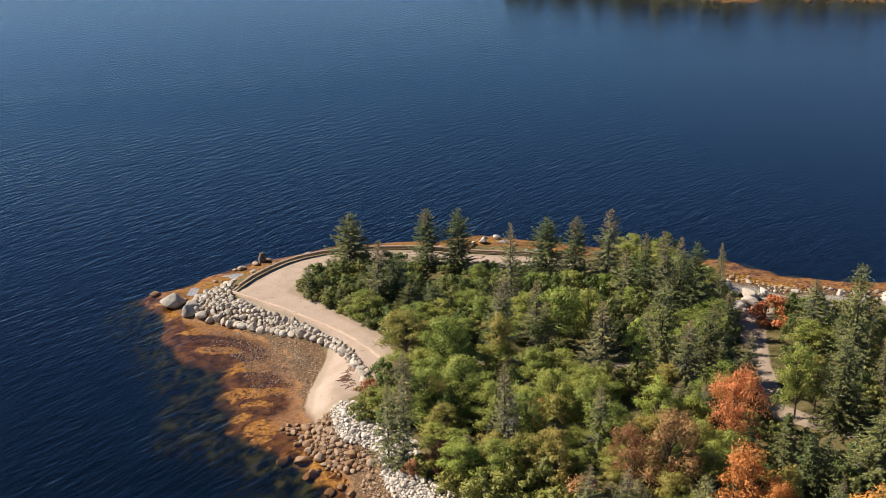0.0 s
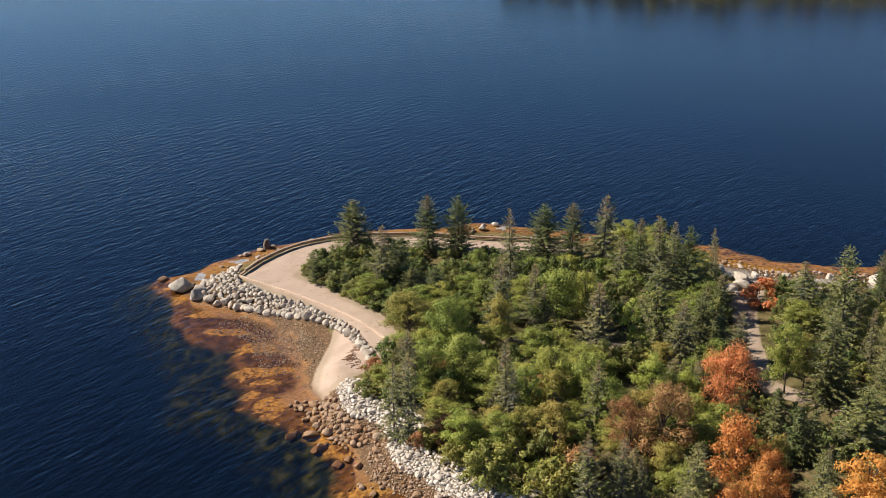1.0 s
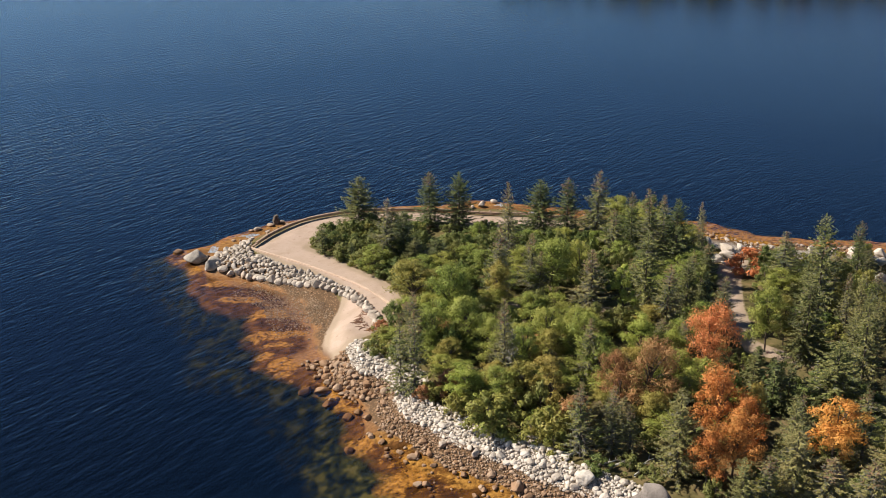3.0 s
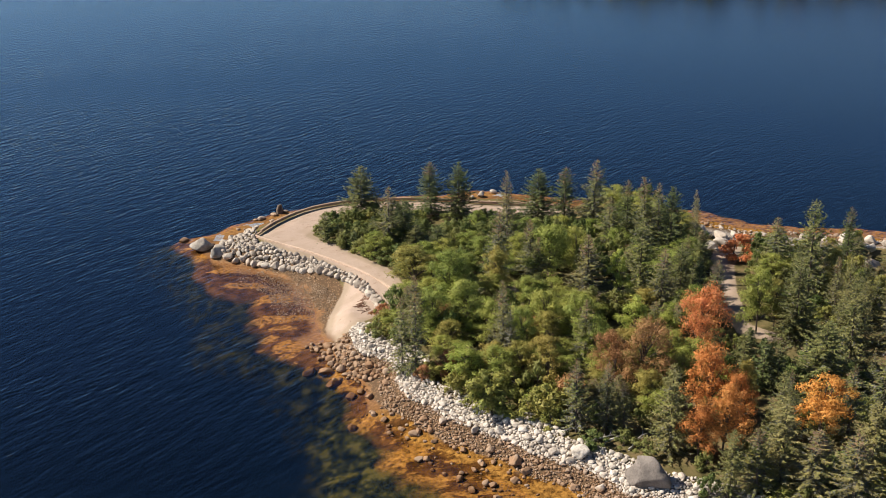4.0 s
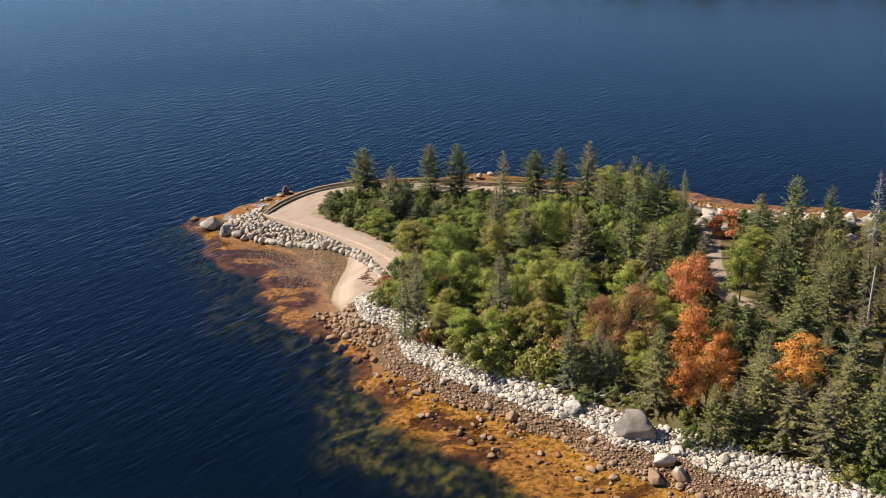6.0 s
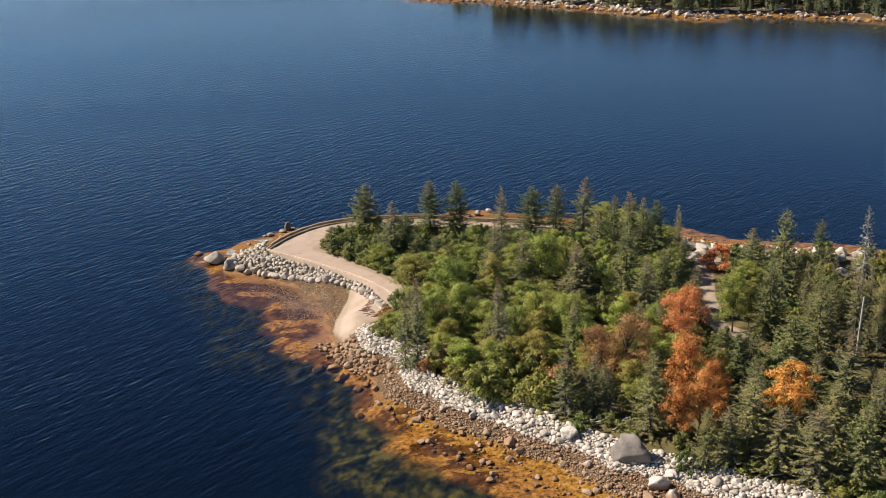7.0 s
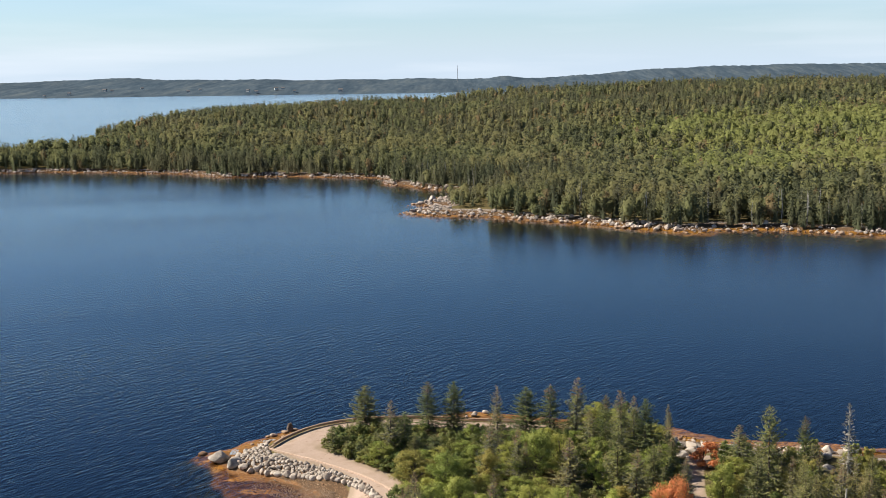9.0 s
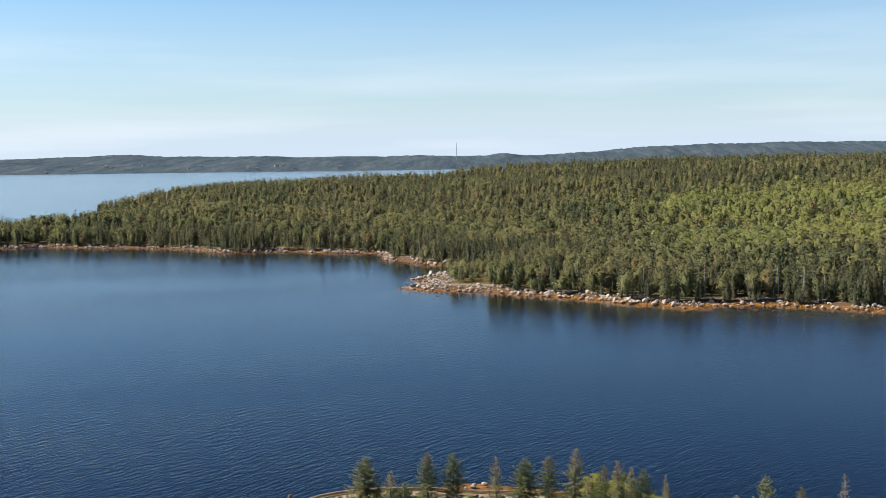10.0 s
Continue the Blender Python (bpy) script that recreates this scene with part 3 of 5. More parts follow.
    return mesh_of("trunk", tv, tf, [MAT["dead_wood" if bare > 0.3 else "bark"]], True), (v, f, mat)


def broadleaf_parts(seed, h=6.0, spread=2.2, blobs=58, leaves=5000, leaf=0.17, low=0.25, flat=1.0):
    """Trunk with limbs, and crown of many small leaves in clumps with gaps."""
    rng = np.random.default_rng(seed)
    centre = []
    skew = rng.normal(0, 0.16, 2) * spread
    for i in range(blobs):
        a, k = i * 2.4 + rng.uniform(-0.9, 0.9), ((i + rng.uniform(0.1, 0.9)) / blobs) ** 0.9
        zc = h * (low + (0.9 - low) * k)
        room = spread * (0.25 + 0.75 * math.sin(math.pi * min(0.96, 0.28 + 0.70 * k)))
        r = room * rng.uniform(0.15, 0.92)
        centre.append((r * math.cos(a) + skew[0] * k, r * math.sin(a) + skew[1] * k, zc + rng.normal(0, 0.04) * h))
    centre = np.array(centre)
    size = rng.uniform(0.09, 0.27, blobs) * spread
    pick = rng.choice(blobs, leaves, p=size ** 2 / (size ** 2).sum())
    way = rng.normal(0, 1, (leaves, 3)) + [0, 0, 0.35]
    way /= np.linalg.norm(way, axis=1, keepdims=True)
    r = size[pick] * np.abs(rng.normal(0.92, 0.28, leaves))
    at = centre[pick] + way * r[:, None] * [1, 1, 0.75 * flat]
    at[:, 2] = np.maximum(at[:, 2], 0.15)
    # leaves hang like shingles round each clump
    face = way + rng.normal(0, 0.5, way.shape) + [0, 0, 0.3]
    along = np.cross(face, rng.normal(0, 1, way.shape)) + [0, 0, -0.25]
    v, f = cards(rng, at, along, np.cross(face, along), leaf * rng.uniform(0.7, 1.3, leaves), leaf * 0.75 * rng.uniform(0.7, 1.3, leaves))
    runs = [([(0, 0, -0.4), (0.05, 0.03, h * 0.3), (0.1, -0.05, h * 0.8)], (0.018 * h, 0.014 * h, 0.01))]
    for c in centre[rng.permutation(blobs)[: blobs * 2 // 3]]:
        s = np.array([0.05, 0.0, max(0.1 * h, c[2] * 0.55)])
        runs.append(([s, (s + c) / 2 + [0, 0, 0.12 * h * 0.3], c + (c - s) * 0.18], (0.007 * h, 0.005 * h, 0.004)))
    tv, tf = tubes(runs, 5)
    flat_way = np.cross(v[1::3] - v[0::3], v[2::3] - v[0::3])
    flat_way /= np.maximum(np.linalg.norm(flat_way, axis=1, keepdims=True), 1e-9)
    flat_way *= np.where((flat_way * way).sum(1, keepdims=True) < 0, -1, 1)
    return mesh_of("trunk", tv, tf, [MAT["bark"]], True), (v, f, np.zeros(len(f), int), np.repeat(0.42 * way + 0.58 * flat_way, 3, 0))


def plant(name, trunk, crown, mats, label, group, category="tree", crown_label=""):
    """A tree at the origin: an Empty with trunk and crown, the pattern for its copies."""
    root = new(name)
    root.empty_display_size = 0.3
    part("trunk", trunk, None, root)
    v, f, which, *normals = crown
    part("crown", mesh_of("crown", v, f, [MAT[m] for m in mats], bool(normals), which, *normals), None, root, crown_label)
    return tagged(root, label, category, group)


def grow(pattern, x, y, size=1.0, fat=1.0, turn=0.0, sink=0.0, first_one=set()):
    """Plant a pattern: the first call moves the pattern itself, later ones copy it."""
    z = float(lie(x, y)[0])
    m = Matrix.LocRotScale((x, y, z - sink), Euler((0, 0, turn)), (size * fat, size * fat, size))
    if pattern.name not in first_one:
        first_one.add(pattern.name)
        pattern.matrix_basis = m
        return pattern
    return copy_thing_at(pattern, m)


def copy_thing_at(pattern, m):
    c = copy_thing(pattern, Matrix.Identity(4))
    c.matrix_basis = m
    return c

SPRUCE_MATS = {"green": ("spruce", "spruce_grey", "spruce_brown"), "dark": ("spruce_dark", "spruce_grey", "spruce_brown"), "grey": ("spruce_grey", "dead_wood", "spruce_brown")}
SPRUCES = {}
for key, seed, mats, label, opts in (
        ("full", 11, "dark", "dense dark green spruce with drooping branches", dict(h=6.7, spread=2.9, low=0.04, dense=1.5, grey=0.08)),
        ("coned", 12, "dark", "dark green spruce with brown cones at its top", dict(h=8.0, spread=2.8, low=0.06, dense=1.25, grey=0.12, brown=0.3)),
        ("lichen", 13, "green", "old spruce with lichen-grey lower branches", dict(h=8.5, spread=2.6, low=0.10, dense=1.15, grey=0.5, brown=0.4, bare=0.15)),
        ("wide", 14, "green", "broad olive-green spruce growing close among others", dict(h=8.0, spread=3.1, low=0.05, dense=1.25, grey=0.18)),
        ("thin", 15, "green", "slender spruce with thin ragged crown", dict(h=8.0, spread=2.1, low=0.08, dense=1.0, grey=0.35, brown=0.3, bare=0.2)),
        ("dying", 16, "grey", "half-dead grey spruce with bare branches", dict(h=7.5, spread=1.4, low=0.15, dense=0.8, grey=0.45, bare=0.45)),
        ("young", 17, "dark", "small young spruce with dark dense crown", dict(h=3.5, spread=1.1, low=0.04, dense=1.2, grey=0.05))):
    trunk, crown = spruce_parts(seed, **opts)
    SPRUCES[key] = (plant("spruce_tree", trunk, crown, SPRUCE_MATS[mats], label, "spruces on the point"), opts["h"])

BROAD = {}
for key, seed, mats, name, label, opts in (
        ("green", 31, "leaf_green", "broadleaf_tree", "green-leaved birch with rounded loose crown", dict(h=6, spread=2.4, leaves=7500, leaf=0.135)),
        ("tall", 32, "leaf_green", "broadleaf_tree", "tall green alder with uneven crown", dict(h=7, spread=2.6, blobs=70, leaves=9000, leaf=0.14)),
        ("olive", 33, "leaf_olive", "broadleaf_tree", "olive-green tree turning dull in autumn", dict(h=6, spread=2.2, leaves=7000, leaf=0.135)),
        ("lime_dull", 43, "leaf_lime", "broadleaf_tree", "yellow-green birch with open crown", dict(h=6, spread=2.2, leaves=7000, leaf=0.13)),
        ("lime", 34, "leaf_lime", "maple_tree", "bright lime-green young maple", dict(h=6, spread=1.6, blobs=28, leaves=2800)),
        ("rust", 35, "leaf_rust", "maple_tree", "maple with rusty brown-red autumn leaves", dict(h=6, spread=2.4, leaves=6500, leaf=0.125)),
        ("red", 36, "leaf_red", "maple_tree", "red maple in bright orange-red autumn colour", dict(h=6, spread=2.75, leaves=7000, leaf=0.14)),
        ("orange", 37, "leaf_orange", "maple_tree", "maple with glowing orange autumn leaves", dict(h=6, spread=2.5, leaves=6500, leaf=0.14)),
        ("yellow", 38, "leaf_yellow", "maple_tree", "maple with amber and yellow autumn leaves", dict(h=6, spread=2.3, blobs=40, leaves=7000, leaf=0.13)),
        ("shrub", 39, "shrub", "shrub", "low dense dark green shrub", dict(h=2, spread=1.4, blobs=18, leaves=1700, leaf=0.16, low=0.1)),
        ("heath", 40, "leaf_heath", "shrub", "low yellow-green shrub at the shore", dict(h=2, spread=1.5, blobs=18, leaves=1700, leaf=0.16, low=0.1)),
        ("heath_rust", 41, "leaf_rust", "shrub", "low rust-brown shrub at the shore", dict(h=2, spread=1.4, blobs=18, leaves=1500, leaf=0.15, low=0.1)),
        ("sumac", 42, "leaf_red", "shrub", "red autumn shrub beside the trail", dict(h=2.6, spread=1.6, blobs=18, leaves=1700, leaf=0.17, low=0.15))):
    trunk, crown = broadleaf_parts(seed, **opts)
    BROAD[key] = (plant(name, trunk, crown, (mats,), label, {"shrub": "shrubs on the point", "maple_tree": "maples on the point"}.get(name, "broadleaf trees on the point"), "shrub" if name == "shrub" else "tree"), opts["h"])

rng = np.random.default_rng(5)
planted = []


def stand(kind, x, y, h, fat=0.0):
    pattern, full = (SPRUCES.get(kind) or BROAD.get(kind))
    size = h / full
    grow(pattern, x, y, size, fat or (0.75 / size + 0.25 if size > 1.25 or size < 0.75 else 1.0), rng.uniform(0, 6.28))
    planted.append((x, y, h))


for kind, spots in {
        "full": ((-15.4, 128.0, 6.5, 1.34), (-9.4, 117.1, 5.7, 1.22), (-7.9, 114.0, 3.7, 1.30), (-5.4, 113.4, 3.9, 1.53), (-3.5, 128.6, 6.8, 1.06), (6.0, 125.7, 6.9, 1.22), (19.7, 113.4, 8.2, 0.88), (18.8, 100.4, 6.7, 0.90), (28.1, 92.6, 8.3, 0.85)),
        "young": ((-18.6, 119.3, 3.5, 1.25), (-17.6, 126.7, 1.7, 1.26), (20.6, 100.5, 5.2, 0.83), (19.7, 99.0, 4.6, 0.82), (21.9, 85.3, 4.1, 1.22), (23.1, 83.3, 4.6, 1.12), (24.3, 83.1, 4.5, 1.00)),
        "lichen": ((9.5, 76.9, 5.9, 1.0), (7.1, 76.6, 6.3, 1.0), (10.9, 76.6, 4.6, 1.0), (-11.1, 115.8, 7.7, 1.06), (2.2, 115.8, 9.2, 0.74), (0.9, 104.5, 8.4, 1.03), (4.4, 107.7, 6.7, 1.04), (12.1, 122.6, 8.5, 1.12), (17.1, 114.3, 9.0, 0.99), (9.8, 100.4, 7.8, 1.19), (16.4, 97.6, 7.2, 1.15), (-6.7, 93.2, 6.8, 0.93), (1.4, 87.5, 8.6, 0.75), (23.1, 67.6, 5.7, 1.65), (19.5, 68.0, 5.5, 1.22), (31.3, 77.9, 7.1, 1.23), (36.2, 91.1, 7.7, 0.99), (25.4, 64.9, 6.8, 1.42), (21.7, 98.3, 5.8, 1.10)),
        "coned": ((-7.0, 129.5, 6.7, 1.25), (8.9, 123.8, 7.7, 1.16), (15.5, 117.7, 7.6, 0.84), (37.9, 110.8, 7.0, 0.81), (22.2, 109.4, 4.9, 1.12)),
        "shrub": ((-7.4, 120.4, 2.6, 0.8), (-4.7, 119.2, 2.7, 0.85), (0.8, 119.2, 3.1, 0.7), (-2.5, 117.1, 3.0, 0.71), (-10.5, 115.8, 3.6, 0.53), (16.0, 67.6, 2.4, 0.55), (30.1, 112.6, 3.0, 0.63)),
        "green": ((25.0, 94.4, 6.8, 0.76), (-1.1, 122.0, 3.2, 1.08), (9.2, 107.1, 6.2, 0.84), (-3.7, 100.4, 6.4, 0.95), (0.6, 91.2, 4.9, 1.05), (-5.0, 93.7, 5.0, 1.05), (5.3, 92.5, 5.3, 1.17), (8.2, 91.0, 5.6, 0.98), (3.1, 88.7, 5.4, 0.82), (9.4, 87.0, 5.2, 0.91)),
        "thin": ((5.1, 105.0, 5.7, 1.22), (18.7, 115.8, 7.8, 1.03), (13.4, 116.2, 6.0, 1.42), (-7.5, 87.1, 7.6, 0.84), (-6.3, 86.4, 7.9, 0.84), (8.5, 87.0, 6.8, 0.99), (27.9, 75.0, 6.4, 1.23), (27.6, 92.2, 3.9, 1.00), (29.8, 108.3, 6.5, 1.58)),
        "tall": ((6.4, 106.4, 7.1, 1.13), (-1.8, 94.3, 5.9, 1.24)),
        "lime": ((12.8, 100.3, 6.6, 0.84),),
        "wide": ((15.2, 103.3, 8.5, 0.88), (14.0, 73.5, 7.6, 0.87), (28.0, 82.8, 6.7, 1.53), (21.3, 68.9, 7.4, 1.06), (31.5, 87.3, 8.8, 0.77), (28.5, 64.2, 7.2, 1.08), (27.9, 69.4, 6.7, 1.05), (17.5, 67.8, 5.5, 0.85), (31.4, 101.2, 10.9, 0.81)),
        "olive": ((-7.5, 104.5, 5.5, 1.51), (0.7, 102.3, 5.8, 1.05), (5.2, 83.8, 5.3, 1.09), (20.5, 77.8, 6.0, 0.5), (26.9, 95.5, 5.3, 0.67), (33.9, 101.2, 6.2, 0.73)),
        "dying": ((2.0, 88.7, 5.1, 1.19), (42.1, 108.1, 9.1, 0.96)),
        "lime_dull": ((13.5, 91.2, 5.2, 1.14),),
        "rust": ((13.1, 83.2, 7.3, 1.02), (10.7, 83.2, 5.9, 0.86)),
        "red": ((18.8, 88.8, 7.5, 0.83),),
        "orange": ((17.8, 78.0, 7.0, 0.98), (16.0, 72.6, 5.0, 0.95), (18.0, 73.2, 5.9, 0.95), (19.4, 75.4, 5.6, 0.8)),
        "yellow": ((25.5, 74.4, 6.4, 1.20),),
        "sumac": ((26.5, 112.9, 3.3, 1.35),),
        "heath": ((0, 79.7, 3.5, 1), (-2.6, 83.2, 2.2, 1), (3.4, 79.0, 2.6, 1), (-4.6, 85.8, 1.8, 1.2), (2.2, 82.0, 3.0, 1.2), (-0.6, 84.0, 2.8, 1.2), (5.6, 79.6, 3.4, 1.1)),
        "heath_rust": ((-3.4, 86.6, 2.4, 1), (-5.4, 85.2, 1.6, 1), (6.8, 80.6, 3.2, 1)),
        }.items():
    for spot in spots:
        stand(kind, *spot)

# undergrowth and the trees between, kept off the trails and the shore
trail_far = lambda x, y: -max(float(edges_away(np.array(x), np.array(y), t)) for t in TRAIL_EDGES)
count = 0
while count < 80:
    x, y = rng.uniform(-20.5, -7.5), rng.uniform(107, 128.5)
    if min(math.hypot(x - a, y - b) for a, b, _ in planted) < 0.7 or trail_far(x, y) < 0.25 or float(lie(x, y)[1]) < 4.2:
        continue
    u = rng.random()
    stand("heath" if u < 0.06 else "young" if u < 0.2 else "shrub", x, y, rng.uniform(1.2, 2.4))
    count += 1
count = 0
fx, fy = rng.uniform(-21, 46, 16000), rng.uniform(56, 131, 16000)
fnear = lie(fx, fy)[1]
fedge = 3.2 + (1.7 + 2.2 * ease((76 - fy) / 10)) * ease((97 - fy) / 8) + 5.5 * ease((fx - 18) / 8) * ease((fy - 100) / 10)
ftrail = -np.maximum(edges_away(fx, fy, TRAIL_EDGES[0]), edges_away(fx, fy, TRAIL_EDGES[1]))
clear = (fnear > fedge + 0.4) & (ftrail > np.where(fx < 0, 0.35, np.where(fx < 20, 1.3, 1.1))) & ~((np.abs(fx - 34.2) < 2.0) & (fy > 78) & (fy < 89))
for x, y, near, edge in zip(fx[clear], fy[clear], fnear[clear], fedge[clear]):
    if count == 430:
        break
    if (6 < x < 13 and 72.5 < y < 80) or (14.5 < x < 20.5 and 69.5 < y < 77):
        if min(math.hypot(x - a, y - b) for a, b, _ in planted) > 1.0:
            stand("shrub", x, y, rng.uniform(1.2, 2.0))
        continue
    gap = min(math.hypot(x - a, y - b) for a, b, _ in planted)
    inner_edge = near - edge
    u = rng.random()
    if gap < (1.0 if near - edge < 2.2 else 1.12):
        continue
    if inner_edge < 2.2:
        stand("heath" if u < 0.55 else "shrub" if u < 0.85 else "heath_rust", x, y, rng.uniform(1.3, 2.3))
    elif x > 33 and y > 100:
        stand("thin" if u < 0.4 else "heath", x, y, rng.uniform(1.5, 3.0))
    elif x > 20 and (x > 33 or y < 64 or gap > 3.0) and not (x < 30 and 80 < y < 104):
        stand("wide" if u < 0.4 else "lichen" if u < 0.75 else "thin", x, y, rng.uniform(4.0, 7.0), 0.75)
    elif y > 121 and x < 14:
        stand("shrub", x, y, rng.uniform(0.8, 1.6))
    elif y > 106:
        stand("shrub" if u < 0.55 else "green" if u < 0.9 else "thin", x, y, rng.uniform(1.8, 3.4))
    elif x < 20:
        stand("green" if u < 0.38 else "shrub" if u < 0.62 else "olive" if u < 0.78 else "lime_dull" if u < 0.84 else "rust" if u < 0.88 else "thin", x, y, rng.uniform(2.0, 4.2))
    else:
        stand("shrub" if u < 0.6 else "young" if u < 0.85 else "heath", x, y, rng.uniform(1.3, 2.6))
    count += 1


# ---- rocks ----
def rock_mesh(seed, detail=2, rough=0.22, flat=0.75):
    """A worn boulder of about one metre."""
    bm = bmesh.new()
    bmesh.ops.create_icosphere(bm, subdivisions=detail, radius=0.5)
    o = Vector((seed * 7.3, seed * 3.1, seed * 1.7))
    cuts = [Vector(np.random.default_rng(seed * 10 + i).normal(0, 1, 3)).normalized() for i in range(11)]
    for v in bm.verts:
        p = v.co.copy()
        p *= 1 + rough * noise.noise(p * 2.2 + o) + rough * 0.35 * noise.noise(p * 5.5 + o)
        for n in cuts:
            over = p.dot(n) - 0.34
            if over > 0:
                p -= n * over * 0.85
        v.co = Vector((p.x, p.y, p.z * flat))
    me = bpy.data.meshes.new("boulder")
    bm.to_mesh(me)
    bm.free()
    me.polygons.foreach_set("use_smooth", np.full(len(me.polygons), detail > 2))
    return me


ROCKS = [rock_mesh(i + 1) for i in range(8)]
for me in ROCKS:
    me.materials.append(MAT["granite"])
ARMOUR = [me.copy() for me in ROCKS]
for me in ARMOUR:
    me.materials[0] = MAT["armour"]
BIG = [rock_mesh(i + 21, 4, 0.32) for i in range(4)]
for me in BIG:
    me.materials.append(MAT["granite"])
GREY = rock_mesh(33, 4, 0.4)
GREY.materials.append(MAT["granite_grey"])


def rest(me, x, y, long, wide, high, label, group, turn=None, lift=0.28, name="boulder"):
    """A boulder bedded in the ground."""
    z = float(lie(x, y)[0])
    ob = new(name, me)
    ob.matrix_basis = Matrix.LocRotScale((x, y, z + high * lift), Euler((rng.uniform(-0.15, 0.15), rng.uniform(-0.15, 0.15), rng.uniform(0, 6.28) if turn is None else turn)), (long, wide, high * 1.33))
    return tagged(ob, label, "boulder", group)


# the great boulders
TIP = [me.copy() for me in BIG[:2]]
for me in TIP:
    me.materials[0] = MAT["tip_granite"]
rest(TIP[0], -33.6, 121.6, 2.9, 2.1, 1.9, "large pale granite boulder at the tip of the point", "", 0.3)
rest(TIP[1], -31.1, 119.2, 2.2, 1.9, 1.9, "rounded grey-white boulder at the tip of the point", "", 1.2)
for x, y, long in ((-27.2, 133.7, 1.5), (-28.6, 132.3, 1.6), (-29.3, 132.0, 1.1), (-26.0, 135.2, 1.1), (-21.6, 136.8, 1.4), (-20.0, 137.6, 1.0)):
    rest(ARMOUR[3], x, y, long, long * 0.7, long * 0.35, "flat pale rock below the timber wall", "flat rocks below the wall")
rest(GREY, 12.0, 69.7, 3.5, 2.3, 3.0, "big dark grey granite boulder at the wood's edge", "", -0.35, 0.2)
for i, (x, y, long, high) in enumerate((
        (2.3, 74.0, 1.3, 1.0), (3.0, 72.7, 0.9, 0.7), (2.2, 72.2, 0.8, 0.6), (5.2, 74.1, 0.9, 0.7), (0.9, 77.3, 1.0, 0.8), (-1.0, 77.9, 0.9, 0.7), (2.9, 77.1,
        0.8, 0.6), (-3.7, 79.4, 0.9, 0.7), (-2.9, 80.3, 0.6, 0.4), (-5.7, 79.1, 0.7, 0.5), (-7.1, 79.9, 0.6, 0.4), (-8.7, 81.6, 0.7, 0.5), (-8.1, 79.6, 0.7,
        0.5), (-6.6, 78.6, 0.5, 0.4), (-11.5, 81.4, 0.9, 0.7), (-12.1, 86.5, 1.1, 0.8), (-14.2, 89.0, 1.0, 0.8), (-10.3, 85.4, 0.8, 0.6), (-1.9, 76.2, 0.7,
        0.5), (0.5, 74.5, 0.6, 0.4), (-0.3, 74.5, 0.6, 0.4), (-1.0, 73.9, 0.6, 0.4), (-2.1, 72.8, 0.8, 0.6), (0.5, 71.8, 0.7, 0.5), (-4.8, 75.5, 0.8, 0.6),
        (-4.3, 77.7, 0.6, 0.4), (3.6, 77.9, 0.7, 0.5), (7.3, 73.5, 1.7, 1.3), (6.0, 73.1, 0.7, 0.5), (6.4, 72.9, 0.8, 0.6), (15.0, 67.5, 1.2, 0.9), (15.6,
        67.2, 0.7, 0.5), (18.2, 65.9, 1.2, 0.9), (17.2, 66.5, 0.6, 0.4), (19.6, 65.6, 0.9, 0.7), (14.7, 65.4, 0.9, 0.7), (8.5, 69.8, 0.9, 0.7), (9.6, 70.4,
        0.7, 0.5), (10.8, 71.4, 0.7, 0.5),
        (13.8, 66.3, 1.8, 1.6), (14.6, 64.9, 1.7, 1.2), (12.8, 64.8, 1.5, 1.2), (15.0, 67.4, 1.2, 1.0),
        (-14.9, 90.9, 1.5, 1.0), (-13.9, 89.1, 1.2, 0.9), (-16.6, 91.6, 1.3, 1.0), (24.8, 117.3, 1.7, 1.2), (26.3, 118.4, 2.0, 1.3), (25.8, 116.2, 1.4, 0.6), (27.5, 113.1, 1.0, 0.8), (40.9, 119.5, 2.6, 1.9),
                                        (40.5, 115.8, 2.6, 1.9), (40.8, 111.6, 2.0, 1.2), (45.5, 117.8, 2.8, 1.8), (-36.5, 124.8, 1.3, 0.8))):
    rest(BIG[i % 4], x, y, long, long * rng.uniform(0.7, 0.9), high, "large worn granite boulder on the shore", "large boulders of the shore")

# bleached rocks on the outer shore
rest(BIG[1], -18.8, 441.0, 5.4, 3.2, 2.4, "great pale boulder standing in the shallows off the spit", "", 0.2, 0.4)
rest(BIG[2], -18.6, 421.0, 3.6, 2.6, 2.6, "large pale boulder on the rocky spit", "", 1.2, 0.4)
PALE = [me.copy() for me in BIG[:3]]
for me in PALE:
    me.materials[0] = MAT["armour"]
for i, (x, y, long) in enumerate(((-0.9, 141.0, 1.2), (-2.1, 140.3, 0.7), (0.6, 142.6, 1.0), (25.1, 120.7, 1.3), (26.4, 120.0, 1.8), (23.9, 124.2, 1.2), (24.7, 122.4, 1.5), (28.2, 121.4, 1.1), (41.3, 122.1, 1.6), (46.7, 122.4, 2.4),
                                  (42.2, 116.4, 1.5), (41.1, 118.9, 1.9), (43.4, 120.6, 1.7), (44.6, 118.4, 1.3), (38.6, 121.0, 1.2), (36.4, 122.6, 1.0), (32.0, 123.2, 0.9))):
    rest(PALE[i % 3], x, y, long, long * 0.8, long * 0.7, "sun-bleached boulder on the outer shore", "bleached boulders of the outer shore", lift=0.35)

